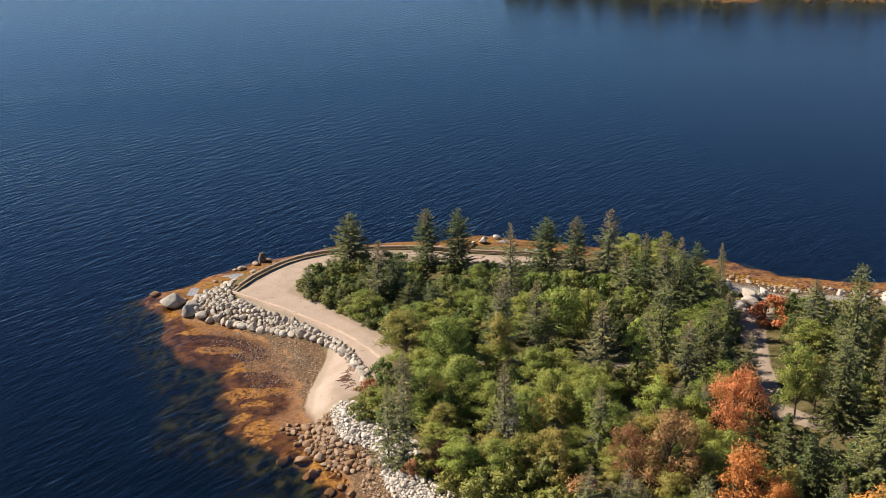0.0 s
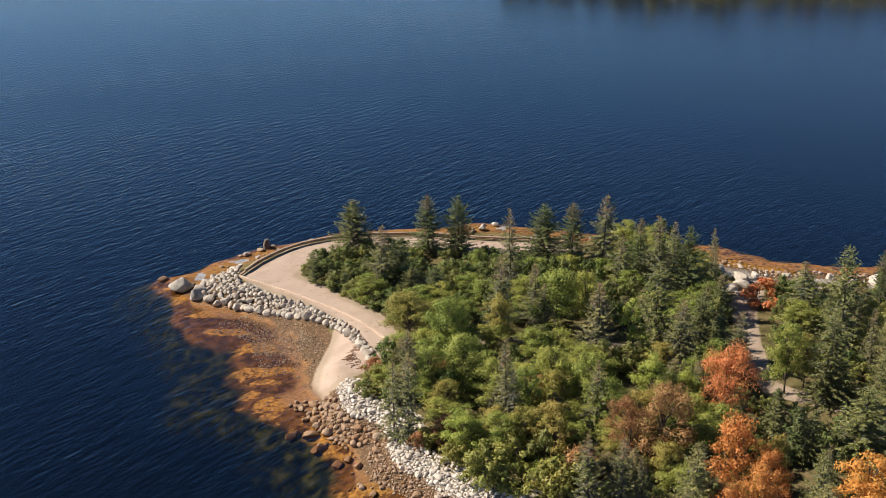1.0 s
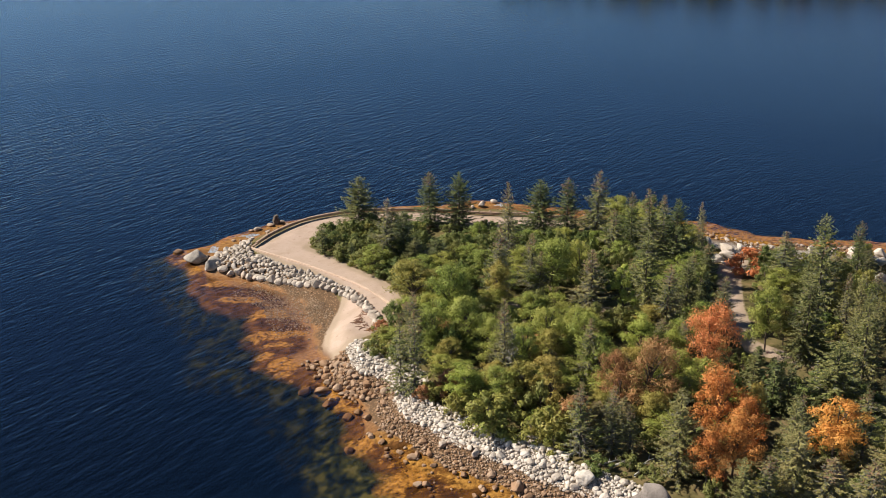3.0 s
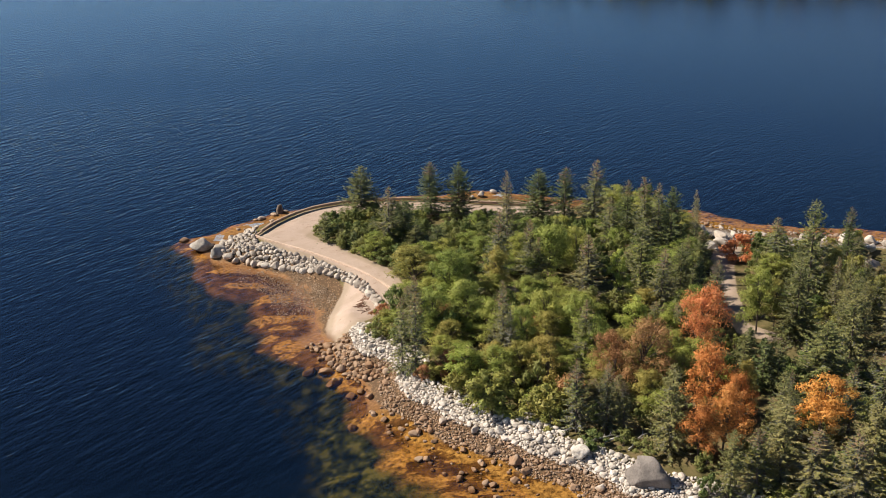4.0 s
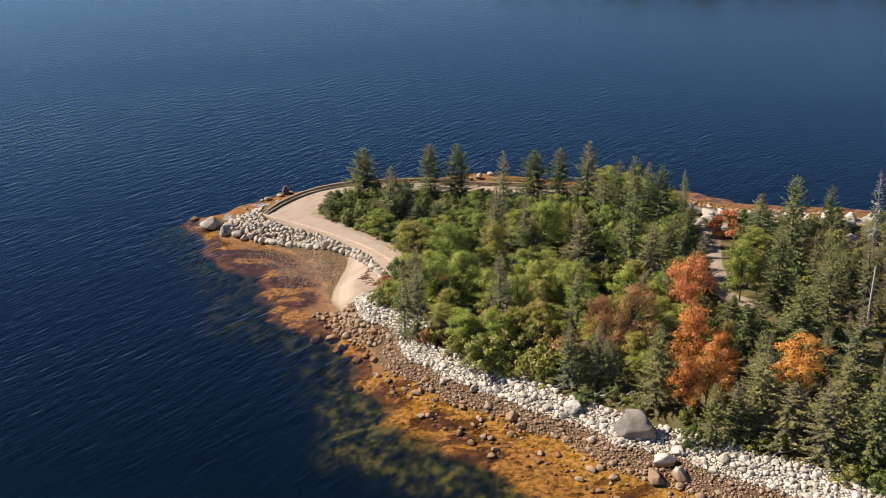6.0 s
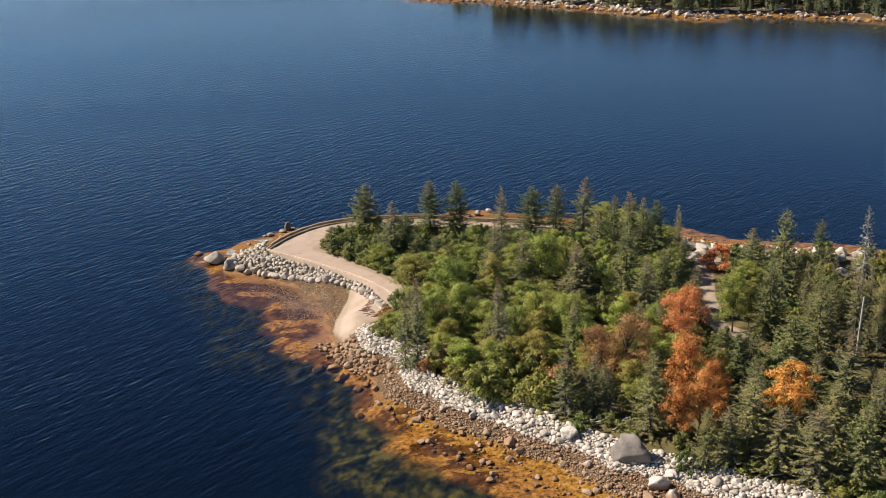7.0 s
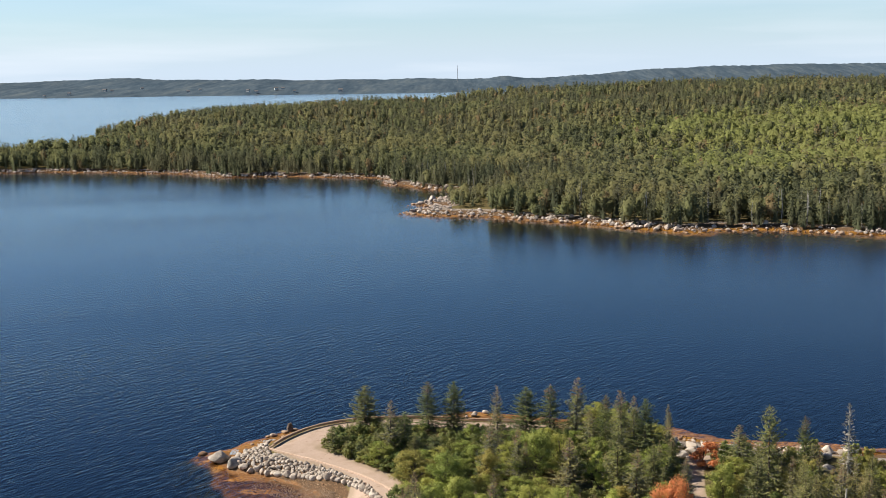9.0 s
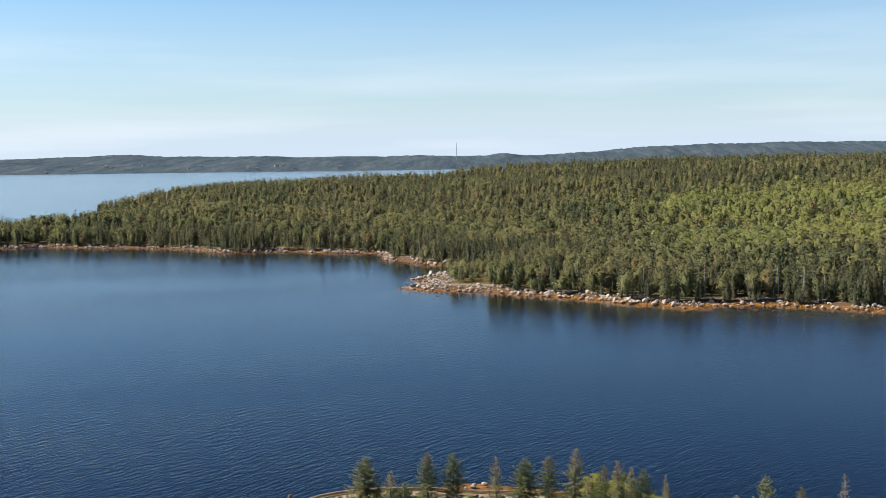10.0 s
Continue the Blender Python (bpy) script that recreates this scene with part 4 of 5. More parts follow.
# the armour stones of the bay side, one by one: crest and foot of the slope
SLOPE = np.array([
    ((-27.4, 124.2), (-29.0, 126.8)), ((-27.5, 123.3), (-31.1, 124.0)), ((-27.5, 122.0), (-32.2, 121.3)), ((-27.2, 120.6), (-30.7, 118.5)), ((-26.6, 119.4), (-28.6, 117.2)),
    ((-25.4, 118.2), (-26.2, 116.2)), ((-22.3, 115.8), (-23.3, 114.5)), ((-19.4, 113.8), (-20.2, 112.8)), ((-16.8, 111.3), (-17.6, 110.9)), ((-14.5, 109.2), (-15.2, 109.2)),
    ((-13.1, 107.3), (-13.7, 107.2)), ((-11.9, 105.0), (-12.5, 104.9)), ((-10.9, 103.0), (-11.4, 102.6)), ((-10.5, 101.2), (-11.0, 100.8))])


def along(line, k):
    d = np.r_[0, np.cumsum(np.hypot(*np.diff(line, axis=0).T))]
    return np.array([np.interp(k * d[-1], d, line[:, 0]), np.interp(k * d[-1], d, line[:, 1])])


def on_slope(k, u):
    """Places on the stone slope: k along it, u from crest (0) to foot (1)."""
    d = np.r_[0, np.cumsum(np.hypot(*np.diff((SLOPE[:, 0] + SLOPE[:, 1]) / 2, axis=0).T))]
    ax, ay, bx, by = (np.interp(k * d[-1], d, SLOPE[:, i, q]) for i in (0, 1) for q in (0, 1))
    low = np.maximum(0.1, lie(bx, by)[0])
    x, y = ax * (1 - u) + bx * u, ay * (1 - u) + by * u
    return np.stack([x, y, np.maximum(1.95 * (1 - u) + low * u, lie(x, y)[0])], 1)


laid = []
for count, low, high, small, large in ((70, 0.82, 1.0, 0.85, 1.3), (330, 0.0, 0.85, 0.42, 0.85)):
    made, k = 0, rng.random(7000)
    k = k[(k < 0.8) | (rng.random(7000) < 0.5)]
    for x, y, z in on_slope(k, rng.uniform(low, high, len(k))):
        s = rng.uniform(small, large)
        if made == count or any((x - a) ** 2 + (y - b) ** 2 + (z - c) ** 2 < (0.37 * (s + d)) ** 2 for a, b, c, d in laid):
            continue
        laid.append((x, y, z, s))
        made += 1
        ob = new("boulder", ARMOUR[rng.integers(8)])
        ob.matrix_basis = Matrix.LocRotScale((x, y, z + 0.12 * s), Euler((rng.uniform(-0.5, 0.5), rng.uniform(-0.5, 0.5), rng.uniform(0, 6.28))), (s * rng.uniform(1, 1.3), s * rng.uniform(0.85, 1.05), s * rng.uniform(0.95, 1.2)))
        tagged(ob, "sun-bleached granite armour stone", "boulder", "armour stones of the causeway")


def scatter(name, spots, sizes, label, detail=2, material="granite"):
    """Many stones as one mesh."""
    base = [rock_mesh(i + 51, detail, 0.25) for i in range(6)]
    shapes = []
    for me in base:
        co = np.zeros(len(me.vertices) * 3, np.float32)
        me.vertices.foreach_get("co", co)
        shapes.append((co.reshape(-1, 3), np.array([p.vertices[:] for p in me.polygons])))
        bpy.data.meshes.remove(me)
    vs, fs, n = [], [], 0
    zs = lie(np.array([p[0] for p in spots]), np.array([p[1] for p in spots]))[0]
    for (x, y), z, s in zip(spots, zs, sizes):
        v, f = shapes[rng.integers(6)]
        a = rng.uniform(0, 6.28)
        r = np.array([[math.cos(a), -math.sin(a), 0], [math.sin(a), math.cos(a), 0], [0, 0, 1]])
        vs.append((v * [s * rng.uniform(0.9, 1.35), s * rng.uniform(0.8, 1.05), s * rng.uniform(0.8, 1.2)]) @ r.T + [x, y, z + 0.16 * s])
        fs.append(f + n)
        n += len(v)
    return tagged(new(name, mesh_of(name, np.concatenate(vs), np.concatenate(fs), [MAT[material]], False)), label, "stones", kind="stuff")


chips = on_slope(rng.random(500), rng.random(500))[:, :2]
chip_sizes = rng.uniform(0.2, 0.4, 500)
scatter("armour_chips", chips, chip_sizes, "small bleached stones wedged between the armour stones", 1, "armour")


def shore_spots(n, low, high, box, small, large, power=2.5, gap=0.36, out=4.0):
    """Spots between two heights of the shore, with sizes and few overlaps."""
    cells, spots, sizes = {}, [], []
    for _ in range(14):
        xs, ys = rng.uniform(box[0], box[1], n * 3), rng.uniform(box[2], box[3], n * 3)
        zs, near, _ = lie(xs, ys)
        tr = np.maximum(edges_away(xs, ys, TRAIL_EDGES[0]), edges_away(xs, ys, TRAIL_EDGES[1]))
        for x, y, z, nr, t in zip(xs, ys, zs, near, tr):
            inland = 4.2 + (1.7 + 2.2 * ease((76 - y) / 10)) * ease((97 - y) / 8) + 5.5 * ease((x - 18) / 8) * ease((y - 100) / 10)
            if not low < z < high or nr < -out or nr > inland or t > -0.1 or len(spots) >= n:
                continue
            s = small + (large - small) * rng.random() ** power
            c = (int(x // 1), int(y // 1))
            if any(math.hypot(x - a, y - b) < (s + d) * gap for i in (-1, 0, 1) for j in (-1, 0, 1) for a, b, d in cells.get((c[0] + i, c[1] + j), ())):
                continue
            cells.setdefault(c, []).append((x, y, s))
            spots.append((x, y))
            sizes.append(s)
    return spots, sizes


scatter("shore_cobbles", *shore_spots(4300, 1.25, 2.1, (-18, 46, 52, 97), 0.2, 0.8, 1.9, 0.30), "pale bleached cobbles above the tide line", 2, "armour")
scatter("tide_stones", *shore_spots(300, -0.25, 0.75, (-18, 46, 50, 96), 0.25, 0.95, 2.6), "brown weed-covered stones awash at the edge of the sea")
scatter("tide_stones", *shore_spots(4200, 0.45, 1.5, (-18, 46, 50, 96), 0.16, 0.62, 2.6, 0.31), "brown weed-stained stones between the tides", 1)
scatter("tide_stones", *shore_spots(260, 0.0, 1.3, (16, 48, 114, 138), 0.18, 0.7, 2.6, 0.36, 2.0), "tan and brown stones among the rockweed of the outer shore", 1, "far_rock")
scatter("tide_stones", *shore_spots(75, -0.1, 1.0, (-17.5, -9, 88.5, 96.4), 0.5, 1.1, 1.8), "dark brown boulders crowded below the cobbles")
scatter("tide_stones", *shore_spots(170, 0.05, 0.9, (-38, 48, 110, 146), 0.25, 0.8, 2.5), "brown weed-stained stones on the outer shore")
shingle = [(p, q) for p, q in zip(*shore_spots(4200, -0.3, 0.6, (-28, -14.5, 100, 117), 0.08, 0.3, 2)) if rng.random() < 1.15 - 0.16 * math.hypot(0.6 * (p[0] + 18.5), 0.8 * (p[1] - 110))]
scatter("pebbles", [p for p, _ in shingle], [q for _, q in shingle], "grey-brown pebbles of the small bay", 1, "pebble")


# ---- timber wall and kerb ----
def beam(length, wide, high, bevel=0.025):
    bm = bmesh.new()
    bmesh.ops.create_cube(bm, size=1)
    bmesh.ops.scale(bm, vec=(length, wide, high), verts=bm.verts)
    bmesh.ops.bevel(bm, geom=bm.edges[:], offset=bevel, segments=1, affect="EDGES")
    return bm


def run_of_beams(name, line, piece, length, wide, high, courses, label, category, material, base=0.0):
    root = tagged(new(name), label, category)
    line = np.array(line)
    d = np.r_[0, np.cumsum(np.hypot(*np.diff(line, axis=0).T))]
    n = int(round(d[-1] / length))
    shared = bpy.data.meshes.new(piece)
    bm = beam(d[-1] / n * 1.02, wide, high)
    bm.to_mesh(shared)
    bm.free()
    for c in range(courses):
        for i in range(n):
            k = np.clip(np.array([i, i + 1]) / n + (0.5 / n if c % 2 else 0), 0, 1)
            (ax, ay), (bx, by) = along(line, k[0]), along(line, k[1])
            x, y = (ax + bx) / 2, (ay + by) / 2
            ob = part(piece, shared, material, root)
            ob.matrix_basis = Matrix.LocRotScale((x, y, (1.92 if courses == 1 else 1.98) + base + high * (c + 0.5) + rng.uniform(-0.012, 0.012)), Euler((0, 0, math.atan2(by - ay, bx - ax) + rng.uniform(-0.01, 0.01))), (max(0.4, (k[1] - k[0]) * n), 1, 0.985))
    return root


WALL = [(-27.0, 121.2), (-25.8, 124.9), (-24.3, 127.7), (-22.7, 130.0), (-20.8, 131.6), (-18.2, 133), (-14.9, 134), (-11.4, 134.2), (-8.3, 134.3), (-4.5, 133.7), (-1.8, 133), (1, 132.6), (4, 132.5), (10, 131.2)]
run_of_beams("timber_wall", WALL, "timber", 2.4, 0.30, 0.16, 2, "low curved retaining wall of weathered timbers", "wall", MAT["timber"], -0.06)
KERB = [(-27.0, 121.0), (-24.5, 119.2), (-21.2, 116.9), (-18.9, 115.1), (-16.5, 113.1), (-13.7, 110.5), (-11.4, 107.8), (-9.8, 105.2)]
run_of_beams("timber_kerb", KERB, "kerb_log", 2.4, 0.24, 0.26, 1, "low timber kerb along the sandy trail", "kerb", MAT["kerb_timber"], -0.10)

# the post by the water
bm = bmesh.new()
bmesh.ops.create_cone(bm, cap_ends=True, segments=14, radius1=0.58, radius2=0.40, depth=1.5)
bmesh.ops.subdivide_edges(bm, edges=bm.edges[:], cuts=3, use_grid_fill=True)
for v in bm.verts:
    n = noise.noise(v.co * 1.6)
    v.co += Vector((n, noise.noise(v.co * 2 + Vector((5, 0, 0))), 0)) * 0.28
    if v.co.z > 0.6:
        v.co.z += 0.3 * noise.noise(Vector((v.co.x * 2.4, v.co.y * 2.4, 3)))
me = bpy.data.meshes.new("mooring_post")
bm.to_mesh(me)
bm.free()
me.materials.append(MAT["bark"])
post = tagged(new("mooring_post", me), "stout weathered stump standing at the water's edge", "post")
post.location = (-26.6, 134.6, 0.55)
post.scale = (0.75, 0.75, 0.75)


# ---- the far shore ----
def far_spruce(seed, tufts, size):
    """A slender ragged spruce of loose tufts round a thin core, one metre high."""
    r = np.random.default_rng(seed)
    sides, v = 5, []
    girth, low = r.uniform(0.13, 0.19), r.uniform(0.02, 0.16)
    for i in range(sides):
        a = i * 6.283 / sides
        v.append((0.55 * girth * math.cos(a), 0.55 * girth * math.sin(a), low))
    v.append((0, 0, 0.8))
    f = [(i, (i + 1) % sides, sides) for i in range(sides)]
    k, a = r.random(tufts) ** 1.05, r.uniform(0, 6.28, tufts)
    out = np.stack([np.cos(a), np.sin(a), np.zeros(tufts)], 1)
    reach = girth * (1 - k) ** 0.6 * np.minimum(1, 0.55 + 2.2 * k) * r.uniform(0.45, 1.2, tufts)
    at = out * reach[:, None] + np.stack([0 * k, 0 * k, low + (0.97 - low) * k], 1)
    face, run = out + [0, 0, 0.9] + r.normal(0, 0.25, (tufts, 3)), out * 0.8 + [0, 0, -0.25] + r.normal(0, 0.35, (tufts, 3))
    tv, tf = cards(r, at, run, np.cross(face, run), size * r.uniform(0.7, 1.3, tufts) * (1.15 - 0.4 * k), size * r.uniform(0.6, 1.0, tufts) * (1.15 - 0.4 * k))
    v, f = np.concatenate([v, tv]), np.concatenate([f, tf + len(v)])
    return v, f, v * [1 / girth, 1 / girth, 0] + [0, 0, 0.7] + r.normal(0, 0.05, v.shape)


def far_round(seed, lumps, tufts, size):
    """A loose leafy crown of tufts in lumps round a small core, one metre high."""
    r = np.random.default_rng(seed)
    middle = []
    for i in range(lumps):
        a, k = r.uniform(0, 6.28), (i + 0.5) / lumps
        out = 0.19 * math.sin(math.pi * (0.25 + 0.7 * k)) * r.uniform(0.3, 1.1)
        middle.append((np.array([out * math.cos(a), out * math.sin(a), 0.26 + 0.58 * k]), r.uniform(0.13, 0.2)))
    bm = bmesh.new()
    bmesh.ops.create_icosphere(bm, subdivisions=1, radius=1)
    v = [np.array([0, 0, 0.5]) + np.array(q.co) * [0.17, 0.17, 0.36] * r.uniform(0.7, 1.1) for q in bm.verts]
    f = [tuple(x.index for x in q.verts) for q in bm.faces]
    bm.free()
    pick = r.integers(lumps, size=tufts)
    way = r.normal(0, 1, (tufts, 3)) + [0, 0, 0.25]
    way /= np.linalg.norm(way, axis=1, keepdims=True)
    at = np.array([middle[i][0] for i in pick]) + way * np.array([middle[i][1] for i in pick])[:, None] * r.uniform(0.6, 1.15, (tufts, 1))
    run = np.cross(way, r.normal(0, 1, way.shape)) + [0, 0, -0.2]
    way = way + r.normal(0, 0.3, way.shape)
    tv, tf = cards(r, at, run, np.cross(way, run), size * r.uniform(0.6, 1.3, tufts), size * r.uniform(0.6, 1.1, tufts))
    lump = np.concatenate([np.array(v) - [0, 0, 0.5], np.repeat(way / 3, 3, 0)])
    v, f = np.concatenate([v, tv]), np.concatenate([f, tf + len(v)])
    return v, f, (v - [0, 0, 0.45]) / [0.3, 0.3, 0.5] + 1.2 * lump + [0, 0, 0.4]


def far_leaf(name, dark, light, other):
    m = Nodes(name, 0.9, 0.05)
    c = m.mix(m.attribute("tone"), dark, light)
    c = m.mix(m.maths("MULTIPLY", m.span(m.noise(0.015, 3), 0.42, 0.62), 0.5), c, other)
    speck = m.noise(0.9, 4, 0.7)
    c = m.mix(m.span(speck, 0.38, 0.62), m.mix(1.0, c, (0.90, 0.91, 0.91), "MULTIPLY"), c)
    m.bump(speck, 0.12, 0.6)
    m.done(c)
    t, x = m.n.new("ShaderNodeBsdfTranslucent"), m.n.new("ShaderNodeMixShader")
    m.l.new(c, t.inputs[0])
    x.inputs[0].default_value = 0.45
    m.l.new(m.bsdf.outputs[0], x.inputs[1])
    m.l.new(t.outputs[0], x.inputs[2])
    m.l.new(x.outputs[0], m.out.inputs[0])
    return m.mat


# far foliage, greyed and blued in colour to stand for haze over the bay
MAT["far_spruce"] = far_leaf("far_spruce", (0.086, 0.100, 0.062), (0.150, 0.160, 0.090), (0.18, 0.162, 0.098))
MAT["far_broad"] = far_leaf("far_broadleaf", (0.140, 0.150, 0.074), (0.215, 0.222, 0.102), (0.25, 0.222, 0.105))
MAT["far_rust"] = far_leaf("far_rust", (0.20, 0.155, 0.085), (0.28, 0.21, 0.11), (0.26, 0.21, 0.11))
MAT["far_lime"] = far_leaf("far_lime", (0.19, 0.21, 0.08), (0.29, 0.31, 0.11), (0.28, 0.27, 0.10))


def far_trees(name, spots, heights, kinds, shapes, label):
    """Many far trees as one mesh; kinds: 0 spruce, 1 broadleaf, 2 turning broadleaf, 3 lime-green broadleaf."""
    zs = lie(spots[:, 0], spots[:, 1])[0]
    frng = np.random.default_rng(9)
    vs, fs, ms, ts, ns, n = [], [], [], [], [], 0
    for (x, y), z, h, kind in zip(spots, zs, heights, kinds):
        some = shapes[min(int(kind), 1)]
        v, f, nv = some[frng.integers(len(some))]
        a, fat = frng.uniform(0, 6.28), frng.uniform(0.8, 1.3) * (9.0 / h) ** 0.4
        c, s = math.cos(a) * h * fat, math.sin(a) * h * fat
        vs.append(np.stack([v[:, 0] * c - v[:, 1] * s + x, v[:, 0] * s + v[:, 1] * c + y, v[:, 2] * h + z - 0.2], 1))
        ns.append(np.stack([nv[:, 0] * math.cos(a) - nv[:, 1] * math.sin(a), nv[:, 0] * math.sin(a) + nv[:, 1] * math.cos(a), nv[:, 2]], 1))
        fs.append(f + n)
        ms.append(np.full(len(f), kind))
        ts.append(np.full(len(v), frng.random()))
        n += len(v)
    me = mesh_of(name, np.concatenate(vs), np.concatenate(fs), [MAT["far_spruce"], MAT["far_broad"], MAT["far_rust"], MAT["far_lime"]], True, np.concatenate(ms), np.concatenate(ns))
    me.attributes.new("tone", "FLOAT", "POINT").data.foreach_set("value", np.concatenate(ts).astype(np.float32))
    return tagged(new(name, me), label, "forest", kind="stuff")


def forest_spots(n, low, high, box):
    xs, ys = rng.uniform(box[0], box[1], n), rng.uniform(box[2], box[3], n)
    main = lie(xs, ys)[2]
    # within sight across the bay, and off the bare rocky spit
    keep = (main > low) & (main < high) & (np.abs(xs) < 0.42 * (ys + 60)) & ~((xs < 3) & (ys > 365) & (ys < 428))
    return np.stack([xs[keep], ys[keep]], 1)


FINE = ([far_spruce(i, 120, 0.085) for i in range(9)], [far_round(i, 7, 170, 0.085) for i in range(8)])
PLAIN = ([far_spruce(i + 20, 32, 0.15) for i in range(9)], [far_round(i + 20, 5, 40, 0.16) for i in range(9)])
for name, n, low, high, box, shapes, label in (
        ("shore_woods", 17000, 2.0, 40, (-330, 200, 320, 720), FINE, "spruce and birch forest behind the far shore"),
        ("hill_woods", 19000, 40, 2000, (-330, 300, 370, 720), PLAIN, "mixed forest covering the near side of the hill"),
        ("hill_woods", 12000, 2.5, 2000, (-450, 480, 720, 1250), PLAIN, "mixed forest covering the back of the hill")):
    spots = forest_spots(n, low, high, box)
    fx, fy = spots[:, 0], spots[:, 1]
    # a belt of maple and birch on the slope, spruce along the ridge and the shore
    belt = ease((fx - 60) / 70) * ease((fy - 420 + 0.12 * fx) / 70) * ease((740 - fy) / 70)
    u = rng.random(len(spots)) + 0.30 * ripple(fx, fy, 13, 2.2) + 0.42 * ripple(fx, fy, 38, 0.7) + 0.40 * belt - 0.25 * ease((fy - 730) / 90) - 0.15 * (low == 2.0)
    kinds = np.where(rng.random(len(spots)) < 0.02, 2, np.where(u > 0.54, 1, 0))
    kinds = np.where((kinds == 1) & (rng.random(len(spots)) < 0.85 * belt), 3, kinds)
    far_trees(name, spots, np.where(kinds == 0, 7 + 5.5 * rng.random(len(spots)) ** 1.5, rng.uniform(7, 11, len(spots))) * np.where(rng.random(len(spots)) < 0.3, 0.75, 1.0), kinds, shapes, label)

copse = np.array([(-9, 398), (-7, 394), (-5, 399), (-10, 402), (-3, 396), (-1, 401), (-9, 405), (-7, 409), (-5, 404), (-4, 412), (-8, 415), (-2, 408), (-6, 419), (-1, 416), (1, 412), (-11, 411), (3, 419), (-3, 421), (-10, 431), (-8, 433), (-12, 429), (-3, 433), (1, 426), (-7.5, 424), (-5, 426), (-2.5, 425), (-9.5, 427), (0, 430), (-4, 429.5), (3, 432), (5, 428), (8, 425), (-6.5, 429)])
far_trees("spit_copse", copse, rng.uniform(3, 7, len(copse)), np.array([1, 0, 1, 1, 0, 1, 0, 1, 1, 0, 1, 0, 1, 1, 1, 0, 1, 1, 0, 1, 1, 0, 1, 1, 0, 1, 1, 1, 0, 1, 2, 1, 1]), FINE, "low olive bushes on the rocky spit")

# rocks of the far shore
line = np.array([p for p in MAINLAND[2:32]])
spots, sizes = [], []
for _ in range(3000):
    p = along(line, rng.random()) + rng.normal(0, 2.4, 2)
    spots.append(p)
    sizes.append(0.5 + 2.0 * rng.random() ** 4)
scatter("far_shore_rocks", spots, sizes, "pale rocks along the far shore", 1, "far_rock")
spots = [(x, y) for x, y in zip(rng.uniform(-34, 10, 760), rng.uniform(372, 436, 760)) if -4 < float(lie(x, y)[2]) < (16 if x < -10 else 6)]
spots += [(-18.5, 448.4), (-17.0, 449.5), (107.5, 286.0), (115.5, 291.5), (113.0, 289.0)]
spots += [(-321 + rng.normal(0, 5), 914 + rng.normal(0, 6)) for _ in range(30)]
scatter("far_shore_rocks", spots, [0.45 + 1.9 * rng.random() ** 4 for _ in spots], "pale boulders heaped on the rocky spit", 1, "far_rock")

# grey snags at the edge of the far woods
runs = []
for _ in range(70):
    p = along(line[8:], rng.random())
    p = p + np.array([rng.normal(6, 4), rng.uniform(3, 16)])
    z, h = float(lie(p[0], p[1])[0]), rng.uniform(5, 11)
    if z < 0.9 or (p[0] < 10 and 360 < p[1] < 445):
        continue
    runs.append(([(p[0], p[1], z - 0.3), (p[0] + rng.normal(0, 0.2), p[1], z + h * 0.5), (p[0] + rng.normal(0, 0.4), p[1], z + h)], (0.22, 0.15, 0.04)))
    for i in range(7):
        k, a = rng.uniform(0.35, 0.95), rng.uniform(0, 6.28)
        r = (1.05 - k) * 1.8
        runs.append(([(p[0], p[1], z + h * k), (p[0] + r * math.cos(a), p[1] + r * math.sin(a), z + h * k - 0.2)], (0.07, 0.03)))
v, f = tubes(runs, 4)
tagged(new("snags", mesh_of("snags", v, f, [MAT["dead_wood"]])), "bare grey dead trees along the far wood", "dead trees", kind="stuff")

# distant land across the outer bay
hx, hy = steps((-2300, 2300, 11)), steps((2950, 3300, 11), (3300, 4400, 40))
X2, Y2 = np.meshgrid(hx, hy)
in_ = Y2 - 3000 - 60 * ripple(X2, Y2 * 0, 240, 1.0) - 250 * ease((X2 + 200) / 500)
hill = 24 * ease(in_ / 420) * (0.75 + 0.4 * ripple(X2, Y2, 150, 6.0)) + 26 * ease((in_ - 300) / 800) * (0.55 + 0.45 * ripple(X2, Y2, 330, 4.0)) + 26 * ease((X2 - 150) / 700) * ease((in_ - 500) / 500)
hill += 13 * np.exp(-((X2 - 75) / 60) ** 2 - ((Y2 - 3900) / 250) ** 2)
Z2 = -2 + hill + 4 * np.random.default_rng(3).random(X2.shape) * ease(in_ / 60)
c2, r2 = len(hx), len(hy)
f2 = (np.arange(r2 - 1)[:, None] * c2 + np.arange(c2 - 1)[None]).ravel()
dm = Nodes("hazed_distant_woods", 1.0, 0.0)
# blue haze of the distance is mixed into the woods' own colour
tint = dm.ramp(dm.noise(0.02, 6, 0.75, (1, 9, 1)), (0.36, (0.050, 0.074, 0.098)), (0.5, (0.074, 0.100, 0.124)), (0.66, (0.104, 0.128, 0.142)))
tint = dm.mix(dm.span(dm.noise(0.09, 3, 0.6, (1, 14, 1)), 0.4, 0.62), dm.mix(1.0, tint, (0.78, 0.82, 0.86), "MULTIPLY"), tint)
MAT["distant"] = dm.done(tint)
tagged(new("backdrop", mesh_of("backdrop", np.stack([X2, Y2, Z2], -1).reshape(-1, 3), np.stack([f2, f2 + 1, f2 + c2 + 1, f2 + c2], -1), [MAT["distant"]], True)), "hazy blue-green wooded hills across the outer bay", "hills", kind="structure")

